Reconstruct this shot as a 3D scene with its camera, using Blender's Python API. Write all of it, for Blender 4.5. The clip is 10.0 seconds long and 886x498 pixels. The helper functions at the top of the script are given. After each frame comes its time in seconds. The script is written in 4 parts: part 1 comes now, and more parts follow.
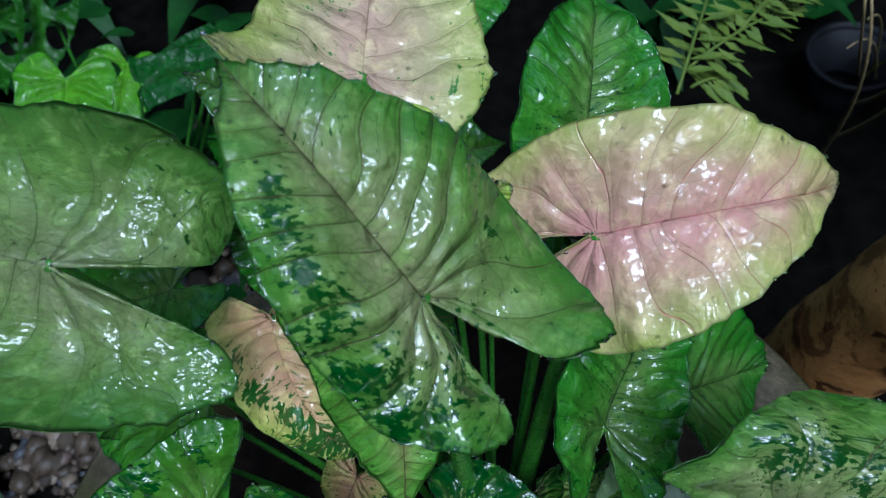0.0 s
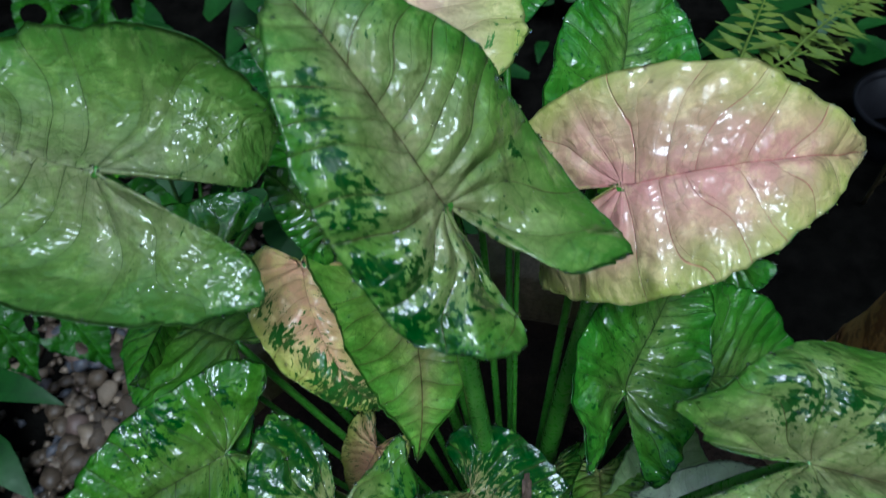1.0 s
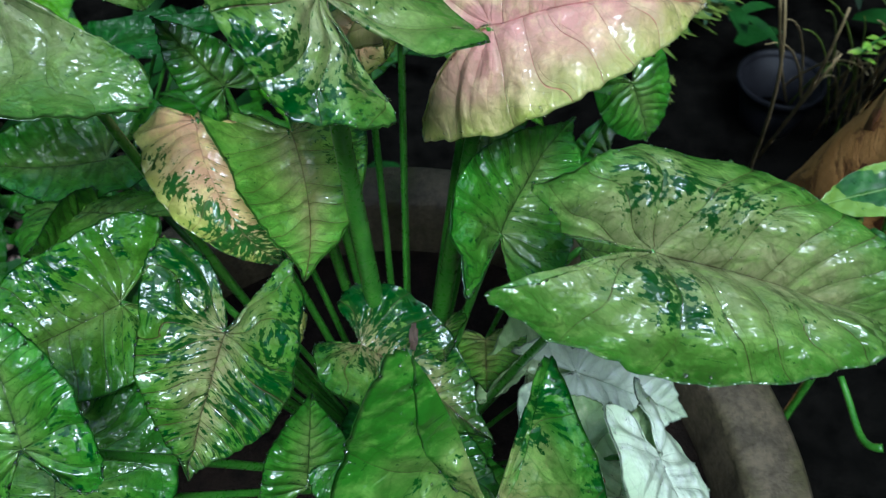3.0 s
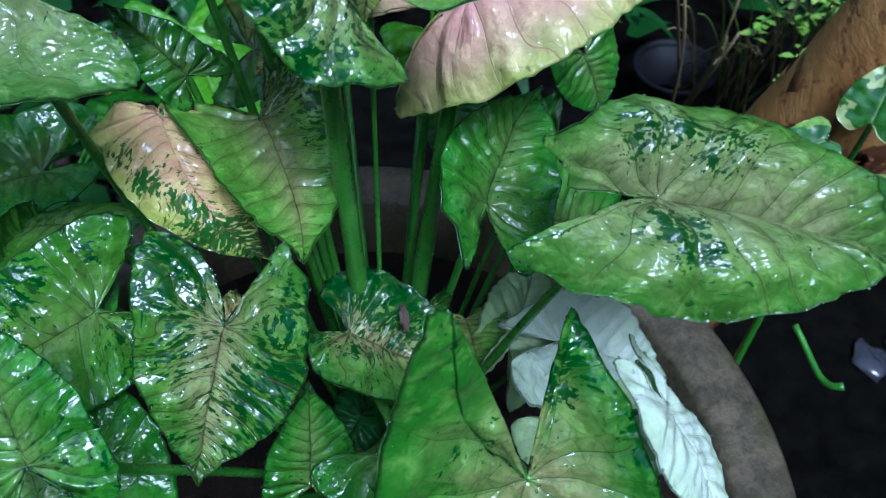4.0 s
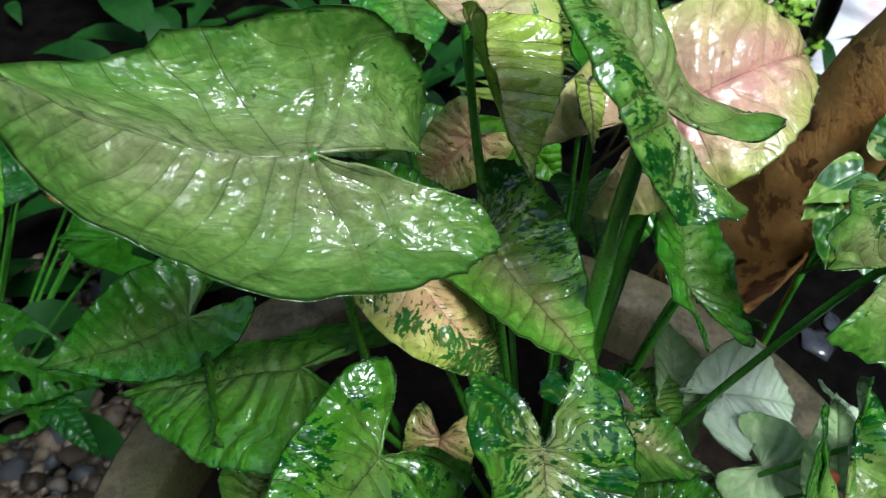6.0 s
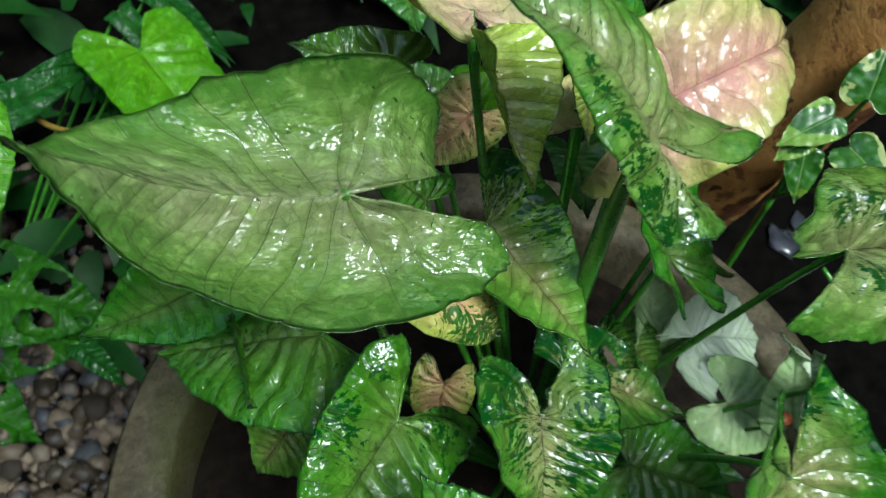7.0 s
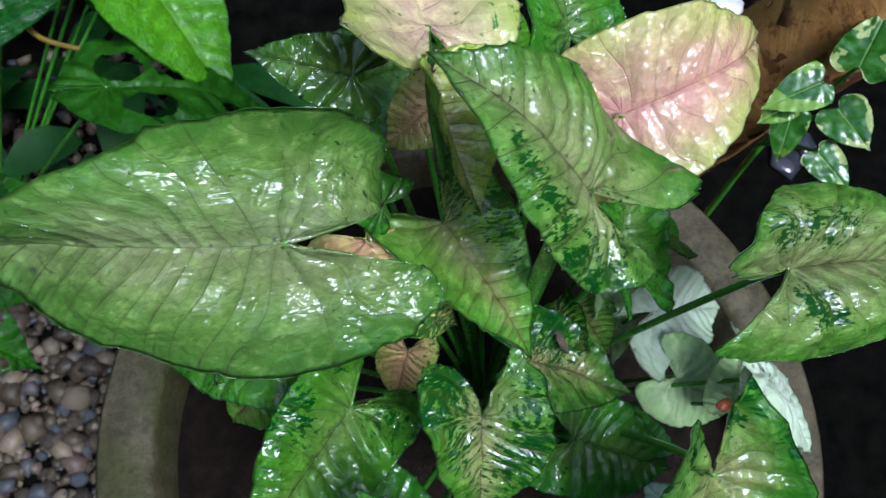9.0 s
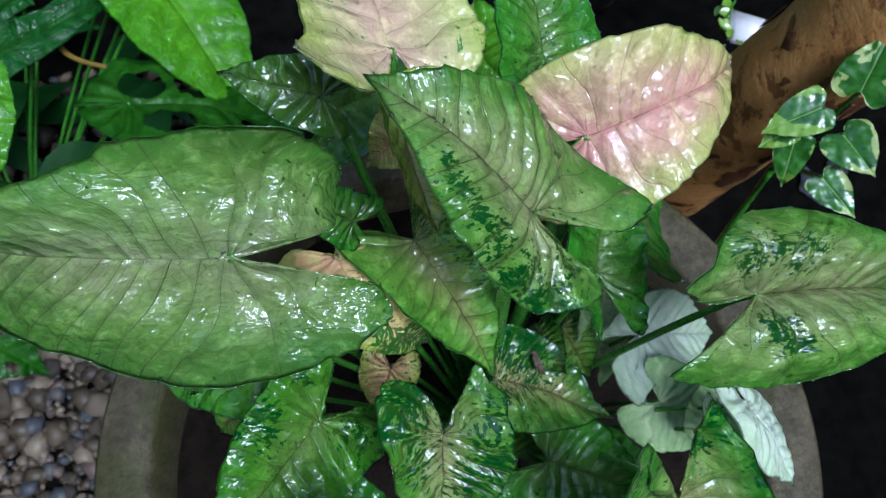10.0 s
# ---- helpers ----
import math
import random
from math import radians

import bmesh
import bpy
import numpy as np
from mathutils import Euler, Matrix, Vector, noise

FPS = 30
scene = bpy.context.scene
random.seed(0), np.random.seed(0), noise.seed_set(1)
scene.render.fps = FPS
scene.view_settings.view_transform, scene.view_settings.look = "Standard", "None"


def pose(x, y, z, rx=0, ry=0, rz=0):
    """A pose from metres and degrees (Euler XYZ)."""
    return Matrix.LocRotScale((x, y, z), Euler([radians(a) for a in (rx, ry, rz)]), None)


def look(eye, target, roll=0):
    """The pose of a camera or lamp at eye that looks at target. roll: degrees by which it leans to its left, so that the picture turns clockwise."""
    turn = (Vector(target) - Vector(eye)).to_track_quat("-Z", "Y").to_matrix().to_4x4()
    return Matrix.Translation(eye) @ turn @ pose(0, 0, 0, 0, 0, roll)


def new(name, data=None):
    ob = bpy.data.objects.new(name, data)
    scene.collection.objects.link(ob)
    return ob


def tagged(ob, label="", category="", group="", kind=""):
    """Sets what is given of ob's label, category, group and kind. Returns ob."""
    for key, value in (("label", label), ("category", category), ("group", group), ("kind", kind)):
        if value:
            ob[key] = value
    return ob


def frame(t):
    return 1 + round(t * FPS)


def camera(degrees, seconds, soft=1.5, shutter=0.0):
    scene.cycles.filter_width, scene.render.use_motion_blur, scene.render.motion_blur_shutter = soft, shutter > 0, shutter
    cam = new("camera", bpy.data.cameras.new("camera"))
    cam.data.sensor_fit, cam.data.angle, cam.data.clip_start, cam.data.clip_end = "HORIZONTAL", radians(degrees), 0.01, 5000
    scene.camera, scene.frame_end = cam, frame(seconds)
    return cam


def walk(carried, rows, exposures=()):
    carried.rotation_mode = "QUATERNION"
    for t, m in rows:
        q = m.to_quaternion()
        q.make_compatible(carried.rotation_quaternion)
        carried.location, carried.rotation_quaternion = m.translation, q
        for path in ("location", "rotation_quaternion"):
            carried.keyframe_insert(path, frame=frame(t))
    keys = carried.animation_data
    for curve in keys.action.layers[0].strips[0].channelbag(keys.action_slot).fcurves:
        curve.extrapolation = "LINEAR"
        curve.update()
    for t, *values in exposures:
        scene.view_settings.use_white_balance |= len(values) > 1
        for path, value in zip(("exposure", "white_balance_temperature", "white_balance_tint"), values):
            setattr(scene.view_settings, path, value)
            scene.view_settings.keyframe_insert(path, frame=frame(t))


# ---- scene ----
cam = camera(56.8, 10.0, soft=1.1, shutter=0.5)
cam.data.dof.use_dof, cam.data.dof.focus_distance, cam.data.dof.aperture_fstop = True, 0.285, 28.0
METRES, EYE, TILT, LEAN, TURN = 0.5, 0.86, -58.6, 5.7, 0.0
ROWS = [
    (0.0, 0.0, 0.0, 0.0, 0.0, 0.0, -0.0),
    (0.5, -0.0021, -0.0046, -0.0285, 1.08, 2.38, -1.31),
    (1.0, 0.011, -0.0115, -0.0707, 2.73, 3.64, -3.16),
    (1.5, 0.0249, -0.0226, -0.1162, 3.54, 4.35, -4.34),
    (2.0, 0.0364, -0.0266, -0.1518, 2.96, 5.09, -4.99),
    (2.5, 0.0522, -0.038, -0.1784, 0.29, 4.86, -4.13),
    (4.0, -0.0282, -0.0218, -0.2308, -9.63, 6.41, 3.78),
    (4.5, -0.091, 0.0027, -0.2248, -13.21, 7.07, 7.48),
    (5.0, -0.1924, -0.0006, -0.2029, -16.06, 8.47, 10.29),
    (5.5, -0.2742, 0.0009, -0.1674, -18.56, 8.98, 12.34),
    (7.0, -0.3413, -0.0587, -0.0349, -21.02, -2.55, 14.67),
    (7.5, -0.3287, -0.1218, 0.0115, -20.64, -7.48, 14.1),
    (8.0, -0.324, -0.1082, 0.0175, -20.65, -10.49, 13.34),
    (8.5, -0.3092, -0.092, 0.0574, -20.46, -11.98, 13.22),
    (9.0, -0.267, -0.0963, 0.0719, -19.44, -11.87, 12.76),
    (9.5, -0.2254, -0.1028, 0.0662, -17.54, -11.0, 12.45),
    (10.0, -0.2038, -0.1275, 0.0576, -15.79, -9.74, 12.19),
]
walk(cam, [(t, pose(0, 0, EYE, TILT, LEAN, TURN) @ pose(METRES * x, METRES * y, METRES * z, 90 + pitch, roll, yaw)) for t, x, y, z, yaw, pitch, roll in ROWS], [
    (0.0, 0.46, 4860, 5), (1.0, 0.46, 5080, 2), (1.5, 0.50, 5070, 0), (2.0, 0.61, 5160, -2), (2.5, 0.78, 5250, -1), (4.0, 0.94, 4600, 9), (4.5, 0.95, 4510, 10), (5.0, 1.04, 4900, 4), (5.5, 1.03, 5460, 3), (7.0, 0.97, 5810, -5), (7.5, 0.93, 5470, 4), (8.0, 0.97, 5630, 6), (8.5, 0.99, 5390, 5), (9.5, 0.91, 5270, 7), (10.0, 0.83, 5050, 6)])

# ---------------------------------------------------------------- light
world = bpy.data.worlds.new("sky")
scene.world = world
world.use_nodes = True
wt = world.node_tree
sky = wt.nodes.new("ShaderNodeTexSky")
sky.sky_type, sky.sun_disc = "NISHITA", False
sky.sun_elevation, sky.sun_rotation = radians(64), radians(161)
sky.air_density, sky.dust_density, sky.ozone_density = 0.8, 3.0, 0.6
wt.nodes["Background"].inputs[1].default_value = 0.12
wt.links.new(sky.outputs[0], wt.nodes["Background"].inputs[0])
sun_data = bpy.data.lights.new("sun", "SUN")
sun_data.energy, sun_data.angle, sun_data.color = 2.0, radians(22), (0.97, 0.99, 1.0)
sun = new("sun", sun_data)
sun.matrix_world = look((0.40, -1.05, 3.00), (0, 0.1, 0.5))


# ---------------------------------------------------------------- materials
class Nodes:
    """A small builder of node materials."""

    def __init__(self, name):
        self.mat = bpy.data.materials.new(name)
        self.mat.use_nodes = True
        self.tree = self.mat.node_tree
        self.bsdf = self.tree.nodes["Principled BSDF"]

    def add(self, kind, **props):
        node = self.tree.nodes.new(kind)
        for key, value in props.items():
            if key == "operation":
                node.operation = value
            elif key == "data_type":
                node.data_type = value
            elif key == "attribute_name":
                node.attribute_name = value
            elif key == "feature":
                node.feature = value
            elif key == "clamp":
                node.clamp = value
        return node

    def put(self, socket, value):
        if hasattr(value, "is_output"):
            self.tree.links.new(value, socket)
        else:
            socket.default_value = value

    def math(self, op, a, b=0.0, c=0.0):
        node = self.add("ShaderNodeMath", operation=op)
        for i, v in enumerate((a, b, c)):
            self.put(node.inputs[i], v)
        return node.outputs[0]

    def attr(self, name):
        return self.add("ShaderNodeAttribute", attribute_name=name)

    def ramp(self, value, lo, hi, a=0.0, b=1.0):
        node = self.add("ShaderNodeMapRange")
        for i, v in enumerate((value, lo, hi, a, b)):
            self.put(node.inputs[i], v)
        return node.outputs[0]

    def mix(self, fac, a, b):
        node = self.add("ShaderNodeMix", data_type="RGBA")
        self.put(node.inputs[0], fac)
        for i, v in ((6, a), (7, b)):
            self.put(node.inputs[i], (*v, 1.0) if isinstance(v, tuple) else v)
        return node.outputs[2]

    def noise(self, vec, scale, detail=3.0, rough=0.55, distort=0.0):
        node = self.add("ShaderNodeTexNoise")
        if vec is not None:
            self.put(node.inputs["Vector"], vec)
        for key, v in (("Scale", scale), ("Detail", detail), ("Roughness", rough), ("Distortion", distort)):
            node.inputs[key].default_value = v
        return node.outputs["Fac"]

    def voronoi(self, vec, scale, feature="F1"):
        node = self.add("ShaderNodeTexVoronoi", feature=feature)
        if vec is not None:
            self.put(node.inputs["Vector"], vec)
        node.inputs["Scale"].default_value = scale
        return node.outputs["Distance"]

    def combine(self, x, y, z=0.0):
        node = self.add("ShaderNodeCombineXYZ")
        for i, v in enumerate((x, y, z)):
            self.put(node.inputs[i], v)
        return node.outputs[0]

    def coords(self):
        return self.add("ShaderNodeTexCoord").outputs["Object"]

    def bump(self, height, distance, strength=1.0):
        node = self.add("ShaderNodeBump")
        node.inputs["Strength"].default_value = strength
        node.inputs["Distance"].default_value = distance
        self.put(node.inputs["Height"], height)
        self.put(self.bsdf.inputs["Normal"], node.outputs[0])
        return node

    def set(self, **values):
        for key, v in values.items():
            self.put(self.bsdf.inputs[key.replace("_", " ").title().replace("Ior", "IOR")], v)


def leaf_material(name, main, heart, edge, vein, patch, patchy=0.5, heart_size=0.5, vein_width=0.15, base=0.0, wet_coat=1.0, through_share=0.34, lines_share=0.88):
    """A wet arrowhead leaf. heart: colour beside midrib and petiole; edge: towards the margin; patch: dark splashes along the veins."""
    n = Nodes(name)
    v, w, mid, rim = n.attr("vein").outputs["Fac"], n.attr("gap").outputs["Fac"], n.attr("mid").outputs["Fac"], n.attr("rim").outputs["Fac"]
    seed = n.attr("seed").outputs["Fac"]
    flat = n.attr("flat").outputs["Vector"]
    vec = n.add("ShaderNodeVectorMath", operation="ADD")
    n.put(vec.inputs[0], flat)
    n.put(vec.inputs[1], n.combine(seed, seed, seed))
    at = vec.outputs[0]
    big = n.noise(at, 45, 4, 0.6)
    fine = n.noise(at, 420, 3, 0.6)
    # heart to edge
    reach = n.math("ADD", rim, n.math("MULTIPLY", n.math("SUBTRACT", big, 0.5), 0.55))
    core = n.math("ADD", n.attr("core").outputs["Fac"], n.math("MULTIPLY", n.math("SUBTRACT", big, 0.5), 0.9))
    col = n.mix(n.ramp(core, heart_size * 0.1, heart_size * 1.3), heart, main)
    col = n.mix(n.ramp(reach, 0.62, 1.08), col, edge)
    # mottling in three scales, fainter on pale leaves
    soft = 0.45 if main[0] > 0.4 else 1.0
    mid_noise = n.noise(at, 130, 5, 0.65, 0.3)
    col = n.mix(n.ramp(big, 0.45, 0.75, 0.0, 0.35 * soft), col, tuple(0.50 * c for c in main))
    col = n.mix(n.ramp(mid_noise, 0.50, 0.75, 0.0, 0.42 * soft), col, tuple(0.45 * c for c in main))
    col = n.mix(n.ramp(mid_noise, 0.50, 0.30, 0.0, 0.62), col, tuple(min(1.0, 1.35 * c + 0.40 * d) for c, d in zip(main, heart)))
    col = n.mix(n.ramp(fine, 0.45, 0.75, 0.0, 0.40 * soft), col, tuple(0.55 * c for c in main))
    # dark splashes, drawn out along the side veins
    along = n.combine(n.math("MULTIPLY", n.math("ADD", v, n.math("MULTIPLY", mid_noise, 0.25)), 1.05), n.math("MULTIPLY", mid, 60.0), seed)
    splash = n.math("ADD", n.math("MULTIPLY", n.math("SUBTRACT", n.noise(along, 5.4, 5, 0.62), 0.5), 1.5), 0.48)
    where = n.noise(at, 34, 2, 0.5)
    dark = n.math("ADD", splash, n.math("MULTIPLY", n.math("SUBTRACT", where, 0.5), 0.5))
    dark = n.math("ADD", dark, n.math("MULTIPLY", rim, 0.04))
    back = n.math("SUBTRACT", 0.25, n.attr("along").outputs["Fac"])
    dark = n.math("ADD", dark, n.math("MULTIPLY", back, base))
    dark = n.math("ADD", dark, n.attr("spots").outputs["Fac"])
    cut = 0.86 - 0.34 * patchy
    if patchy > 0:
        col = n.mix(n.ramp(dark, cut, cut + 0.012, 0.0, 0.97), col, patch)
    # veins: main, side and a fine net
    wander = n.add("ShaderNodeVectorMath", operation="ADD")
    n.put(wander.inputs[0], at)
    n.put(wander.inputs[1], n.combine(n.math("MULTIPLY", mid_noise, 0.006), n.math("MULTIPLY", big, 0.006), 0.0))
    warped = wander.outputs[0]
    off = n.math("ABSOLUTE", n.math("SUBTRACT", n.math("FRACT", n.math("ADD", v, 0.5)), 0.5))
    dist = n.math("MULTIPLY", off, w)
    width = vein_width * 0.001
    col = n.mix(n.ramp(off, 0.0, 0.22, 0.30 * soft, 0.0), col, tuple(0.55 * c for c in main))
    side = n.ramp(dist, width * 0.35, width * 1.4, 1.0, 0.0)
    main_v = n.ramp(mid, width * 0.6, width * 2.4, 1.0, 0.0)
    off2 = n.math("ABSOLUTE", n.math("SUBTRACT", n.math("FRACT", n.math("MULTIPLY", n.math("ADD", v, n.math("MULTIPLY", big, 0.3)), 2.0)), 0.5))
    minor = n.ramp(n.math("MULTIPLY", off2, n.math("MULTIPLY", w, 0.5)), width * 0.2, width * 1.0, 1.0, 0.0)
    links = n.combine(n.math("MULTIPLY", n.math("ADD", v, n.math("MULTIPLY", mid_noise, 0.5)), 1.5), n.math("MULTIPLY", n.math("ADD", mid, n.math("MULTIPLY", big, 0.008)), 150.0), seed)
    net = n.math("MAXIMUM", n.ramp(n.voronoi(links, 1.0, "DISTANCE_TO_EDGE"), 0.0, 0.055, 1.0, 0.0), n.ramp(n.voronoi(warped, 640, "DISTANCE_TO_EDGE"), 0.0, 0.10, 0.4, 0.0))
    net = n.math("MULTIPLY", net, n.ramp(big, 0.35, 0.6, 0.35, 1.0))
    lines = n.math("MAXIMUM", n.math("MAXIMUM", n.math("MULTIPLY", side, n.ramp(mid_noise, 0.35, 0.6, 0.5, 1.0)), n.math("MULTIPLY", minor, 0.16)), n.math("MULTIPLY", main_v, 0.9))
    lines = n.math("MULTIPLY", lines, n.ramp(mid_noise, 0.30, 0.62, 0.45, 1.0))
    col = n.mix(n.math("MULTIPLY", lines, lines_share), col, vein)
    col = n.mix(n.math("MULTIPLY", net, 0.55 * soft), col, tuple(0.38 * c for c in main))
    col = n.mix(n.ramp(rim, 0.972, 0.995, 0.0, 0.55), col, tuple(0.45 * c for c in patch))
    n.set(base_color=col, roughness=n.ramp(mid_noise, 0.3, 0.7, 0.34, 0.55), ior=1.42)
    n.bsdf.inputs["Specular IOR Level"].default_value = 0.15
    wetness = n.ramp(n.noise(at, 38, 3, 0.55), 0.37, 0.52)
    n.put(n.bsdf.inputs["Coat Weight"], n.ramp(wetness, 0.0, 1.0, 0.25 * wet_coat, wet_coat))
    n.put(n.bsdf.inputs["Coat Roughness"], n.ramp(wetness, 0.0, 1.0, 0.05, 0.012))
    n.bsdf.inputs["Coat IOR"].default_value = 1.6
    wet = n.noise(at, 95, 2, 0.45, 1.0)
    film = n.noise(n.combine(n.math("MULTIPLY", v, 3.2), n.math("MULTIPLY", mid, 120.0), n.math("ADD", seed, n.math("MULTIPLY", big, 2.0))), 1.0, 2.2, 0.55, 0.8)
    grit = n.noise(n.combine(n.math("MULTIPLY", v, 4.0), n.math("MULTIPLY", mid, 260.0), seed), 1.0, 3, 0.6)
    patches = n.ramp(n.noise(at, 50, 2, 0.5), 0.40, 0.60, 0.2, 1.0)
    beads = n.ramp(n.voronoi(at, 400), 0.0, 0.42, 1.0, 0.0)
    beads = n.math("MULTIPLY", beads, n.ramp(n.noise(at, 60, 2), 0.44, 0.58))
    veins_down = n.math("ADD", n.math("MULTIPLY", n.math("ADD", side, main_v), -0.12), n.math("MULTIPLY", n.math("ADD", minor, n.math("MULTIPLY", net, 0.6)), -0.05))
    # the blade swells between the side veins, and again between the small ones
    swell = n.math("MULTIPLY", n.math("SINE", n.math("MULTIPLY", n.math("MINIMUM", off, 0.5), 3.14159)), n.math("MINIMUM", n.math("MULTIPLY", w, 44.0), 0.40))
    swell = n.math("MULTIPLY", swell, n.ramp(n.noise(at, 75, 3, 0.55), 0.35, 0.65, 0.1, 1.4))
    small = n.math("MULTIPLY", n.math("SINE", n.math("MULTIPLY", off2, 6.28318)), n.math("MINIMUM", n.math("MULTIPLY", w, 5.0), 0.03))
    relief = n.math("ADD", n.math("ADD", n.math("MULTIPLY", wet, 1.0), veins_down), n.math("ADD", swell, small))
    n.bump(n.math("ADD", relief, n.math("MULTIPLY", fine, 0.05)), 0.0019, 1.0)
    sheen = n.math("ADD", n.math("MULTIPLY", n.math("MULTIPLY", film, patches), 0.21), n.math("MULTIPLY", grit, 0.004))
    calm = n.math("ADD", n.math("MULTIPLY", wet, 1.0), n.math("ADD", swell, n.math("MULTIPLY", n.math("ADD", side, main_v), -0.06)))
    over = n.math("ADD", calm, n.math("ADD", sheen, n.math("MULTIPLY", beads, 0.19)))
    skin = n.add("ShaderNodeBump")
    skin.inputs["Strength"].default_value, skin.inputs["Distance"].default_value = 1.0, 0.0019
    n.put(skin.inputs["Height"], over)
    n.tree.links.new(skin.outputs[0], n.bsdf.inputs["Coat Normal"])
    # light that comes through the blade
    through_it = n.add("ShaderNodeBsdfTranslucent")
    n.put(through_it.inputs[0], n.mix(0.5, col, main))
    both = n.add("ShaderNodeMixShader")
    both.inputs[0].default_value = through_share
    n.tree.links.new(n.bsdf.outputs[0], both.inputs[1])
    n.tree.links.new(through_it.outputs[0], both.inputs[2])
    n.tree.links.new(both.outputs[0], n.tree.nodes["Material Output"].inputs[0])
    return n.mat


def vary(mat, low=0.45, high=1.5):
    """Lets the brightness and warmth of alike pieces differ."""
    tree = mat.node_tree
    bsdf = tree.nodes["Principled BSDF"]
    link = bsdf.inputs["Base Color"].links[0].from_socket
    info, hue = tree.nodes.new("ShaderNodeObjectInfo"), tree.nodes.new("ShaderNodeHueSaturation")
    ramp, sat = tree.nodes.new("ShaderNodeMapRange"), tree.nodes.new("ShaderNodeMath")
    ramp.inputs[3].default_value, ramp.inputs[4].default_value = low, high
    tree.links.new(info.outputs["Random"], ramp.inputs[0])
    tree.links.new(ramp.outputs[0], hue.inputs["Value"])
    sat.operation = "PINGPONG"
    tree.links.new(info.outputs["Random"], sat.inputs[0])
    sat.inputs[1].default_value = 0.13
    scale = tree.nodes.new("ShaderNodeMath")
    scale.operation = "MULTIPLY"
    scale.inputs[1].default_value = 6.0
    tree.links.new(sat.outputs[0], scale.inputs[0])
    lift = tree.nodes.new("ShaderNodeMath")
    lift.inputs[1].default_value = 0.55
    tree.links.new(scale.outputs[0], lift.inputs[0])
    tree.links.new(lift.outputs[0], hue.inputs["Saturation"])
    tree.links.new(link, hue.inputs["Color"])
    tree.links.new(hue.outputs[0], bsdf.inputs["Base Color"])
    return mat


def plain_material(name, a, b, scale=60, rough=(0.4, 0.7), relief=0.001, metal=0.0, c=None, coat=0.0, gloss=0.4):
    n = Nodes(name)
    at = n.coords()
    big, small = n.noise(at, scale, 5, 0.6), n.noise(at, scale * 7, 3, 0.6)
    col = n.mix(n.ramp(big, 0.3, 0.7), a, b)
    if c:
        col = n.mix(n.ramp(n.noise(at, scale * 0.35, 4, 0.7), 0.48, 0.62), col, c)
    col = n.mix(n.ramp(small, 0.3, 0.8, 0.0, 0.35), col, tuple(0.5 * x for x in a))
    n.set(base_color=col, roughness=n.ramp(small, 0.2, 0.8, *rough), metallic=metal)
    n.bsdf.inputs["Coat Weight"].default_value = coat
    n.bsdf.inputs["Specular IOR Level"].default_value = gloss
    n.bump(n.math("ADD", big, n.math("MULTIPLY", small, 0.5)), relief, 0.8)
    return n.mat


def variegated_material(name, cream, cut):
    """A smooth green leaf with large crisp cream areas, most of them at the margin."""
    n = Nodes(name)
    rim, mid, seed = n.attr("rim").outputs["Fac"], n.attr("mid").outputs["Fac"], n.attr("seed").outputs["Fac"]
    vec = n.add("ShaderNodeVectorMath", operation="ADD")
    n.put(vec.inputs[0], n.attr("flat").outputs["Vector"])
    n.put(vec.inputs[1], n.combine(seed, seed, seed))
    at = vec.outputs[0]
    big, fine = n.noise(at, 42, 3, 0.5, 0.5), n.noise(at, 300, 3, 0.6)
    green = n.mix(n.ramp(n.noise(at, 90, 3), 0.4, 0.6), (0.016, 0.070, 0.005), (0.034, 0.12, 0.010))
    share = n.math("ADD", n.math("MULTIPLY", rim, 0.42), n.math("MULTIPLY", big, 1.1))
    col = n.mix(n.ramp(share, cut, cut + 0.02), green, cream)
    col = n.mix(n.ramp(fine, 0.45, 0.8, 0.0, 0.3), col, (0.10, 0.24, 0.05))
    col = n.mix(n.ramp(mid, 0.0002, 0.0007, 0.5, 0.0), col, (0.25, 0.38, 0.12))
    n.set(base_color=col, roughness=n.ramp(fine, 0.3, 0.7, 0.25, 0.4))
    n.bsdf.inputs["Coat Weight"].default_value = 0.4
    n.bsdf.inputs["Coat Roughness"].default_value = 0.05
    n.bump(n.math("ADD", n.noise(at, 90, 2), n.math("MULTIPLY", fine, 0.1)), 0.001, 0.8)
    return n.mat


def bark_material():
    """Smooth orange-brown bark with irregular dark stains where plates came off."""
    n = Nodes("peeling_bark")
    at = n.coords()
    col = n.mix(n.ramp(n.noise(at, 26, 5, 0.6), 0.35, 0.65), (0.42, 0.19, 0.05), (0.62, 0.32, 0.10))
    stains = n.noise(at, 17, 6, 0.68, 0.6)
    col = n.mix(n.ramp(stains, 0.53, 0.565, 0.0, 0.9), col, (0.15, 0.06, 0.02))
    col = n.mix(n.ramp(n.noise(at, 55, 5, 0.65, 0.4), 0.60, 0.62, 0.0, 0.8), col, (0.20, 0.08, 0.028))
    small = n.noise(at, 260, 4, 0.65)
    col = n.mix(n.ramp(small, 0.4, 0.75, 0.0, 0.4), col, (0.24, 0.11, 0.034))
    n.set(base_color=col, roughness=n.ramp(small, 0.2, 0.8, 0.4, 0.65))
    n.bsdf.inputs["Specular IOR Level"].default_value = 0.3
    n.bump(n.math("ADD", n.math("MULTIPLY", stains, -1.0), n.math("MULTIPLY", small, 0.15)), 0.004, 0.8)
    return n.mat


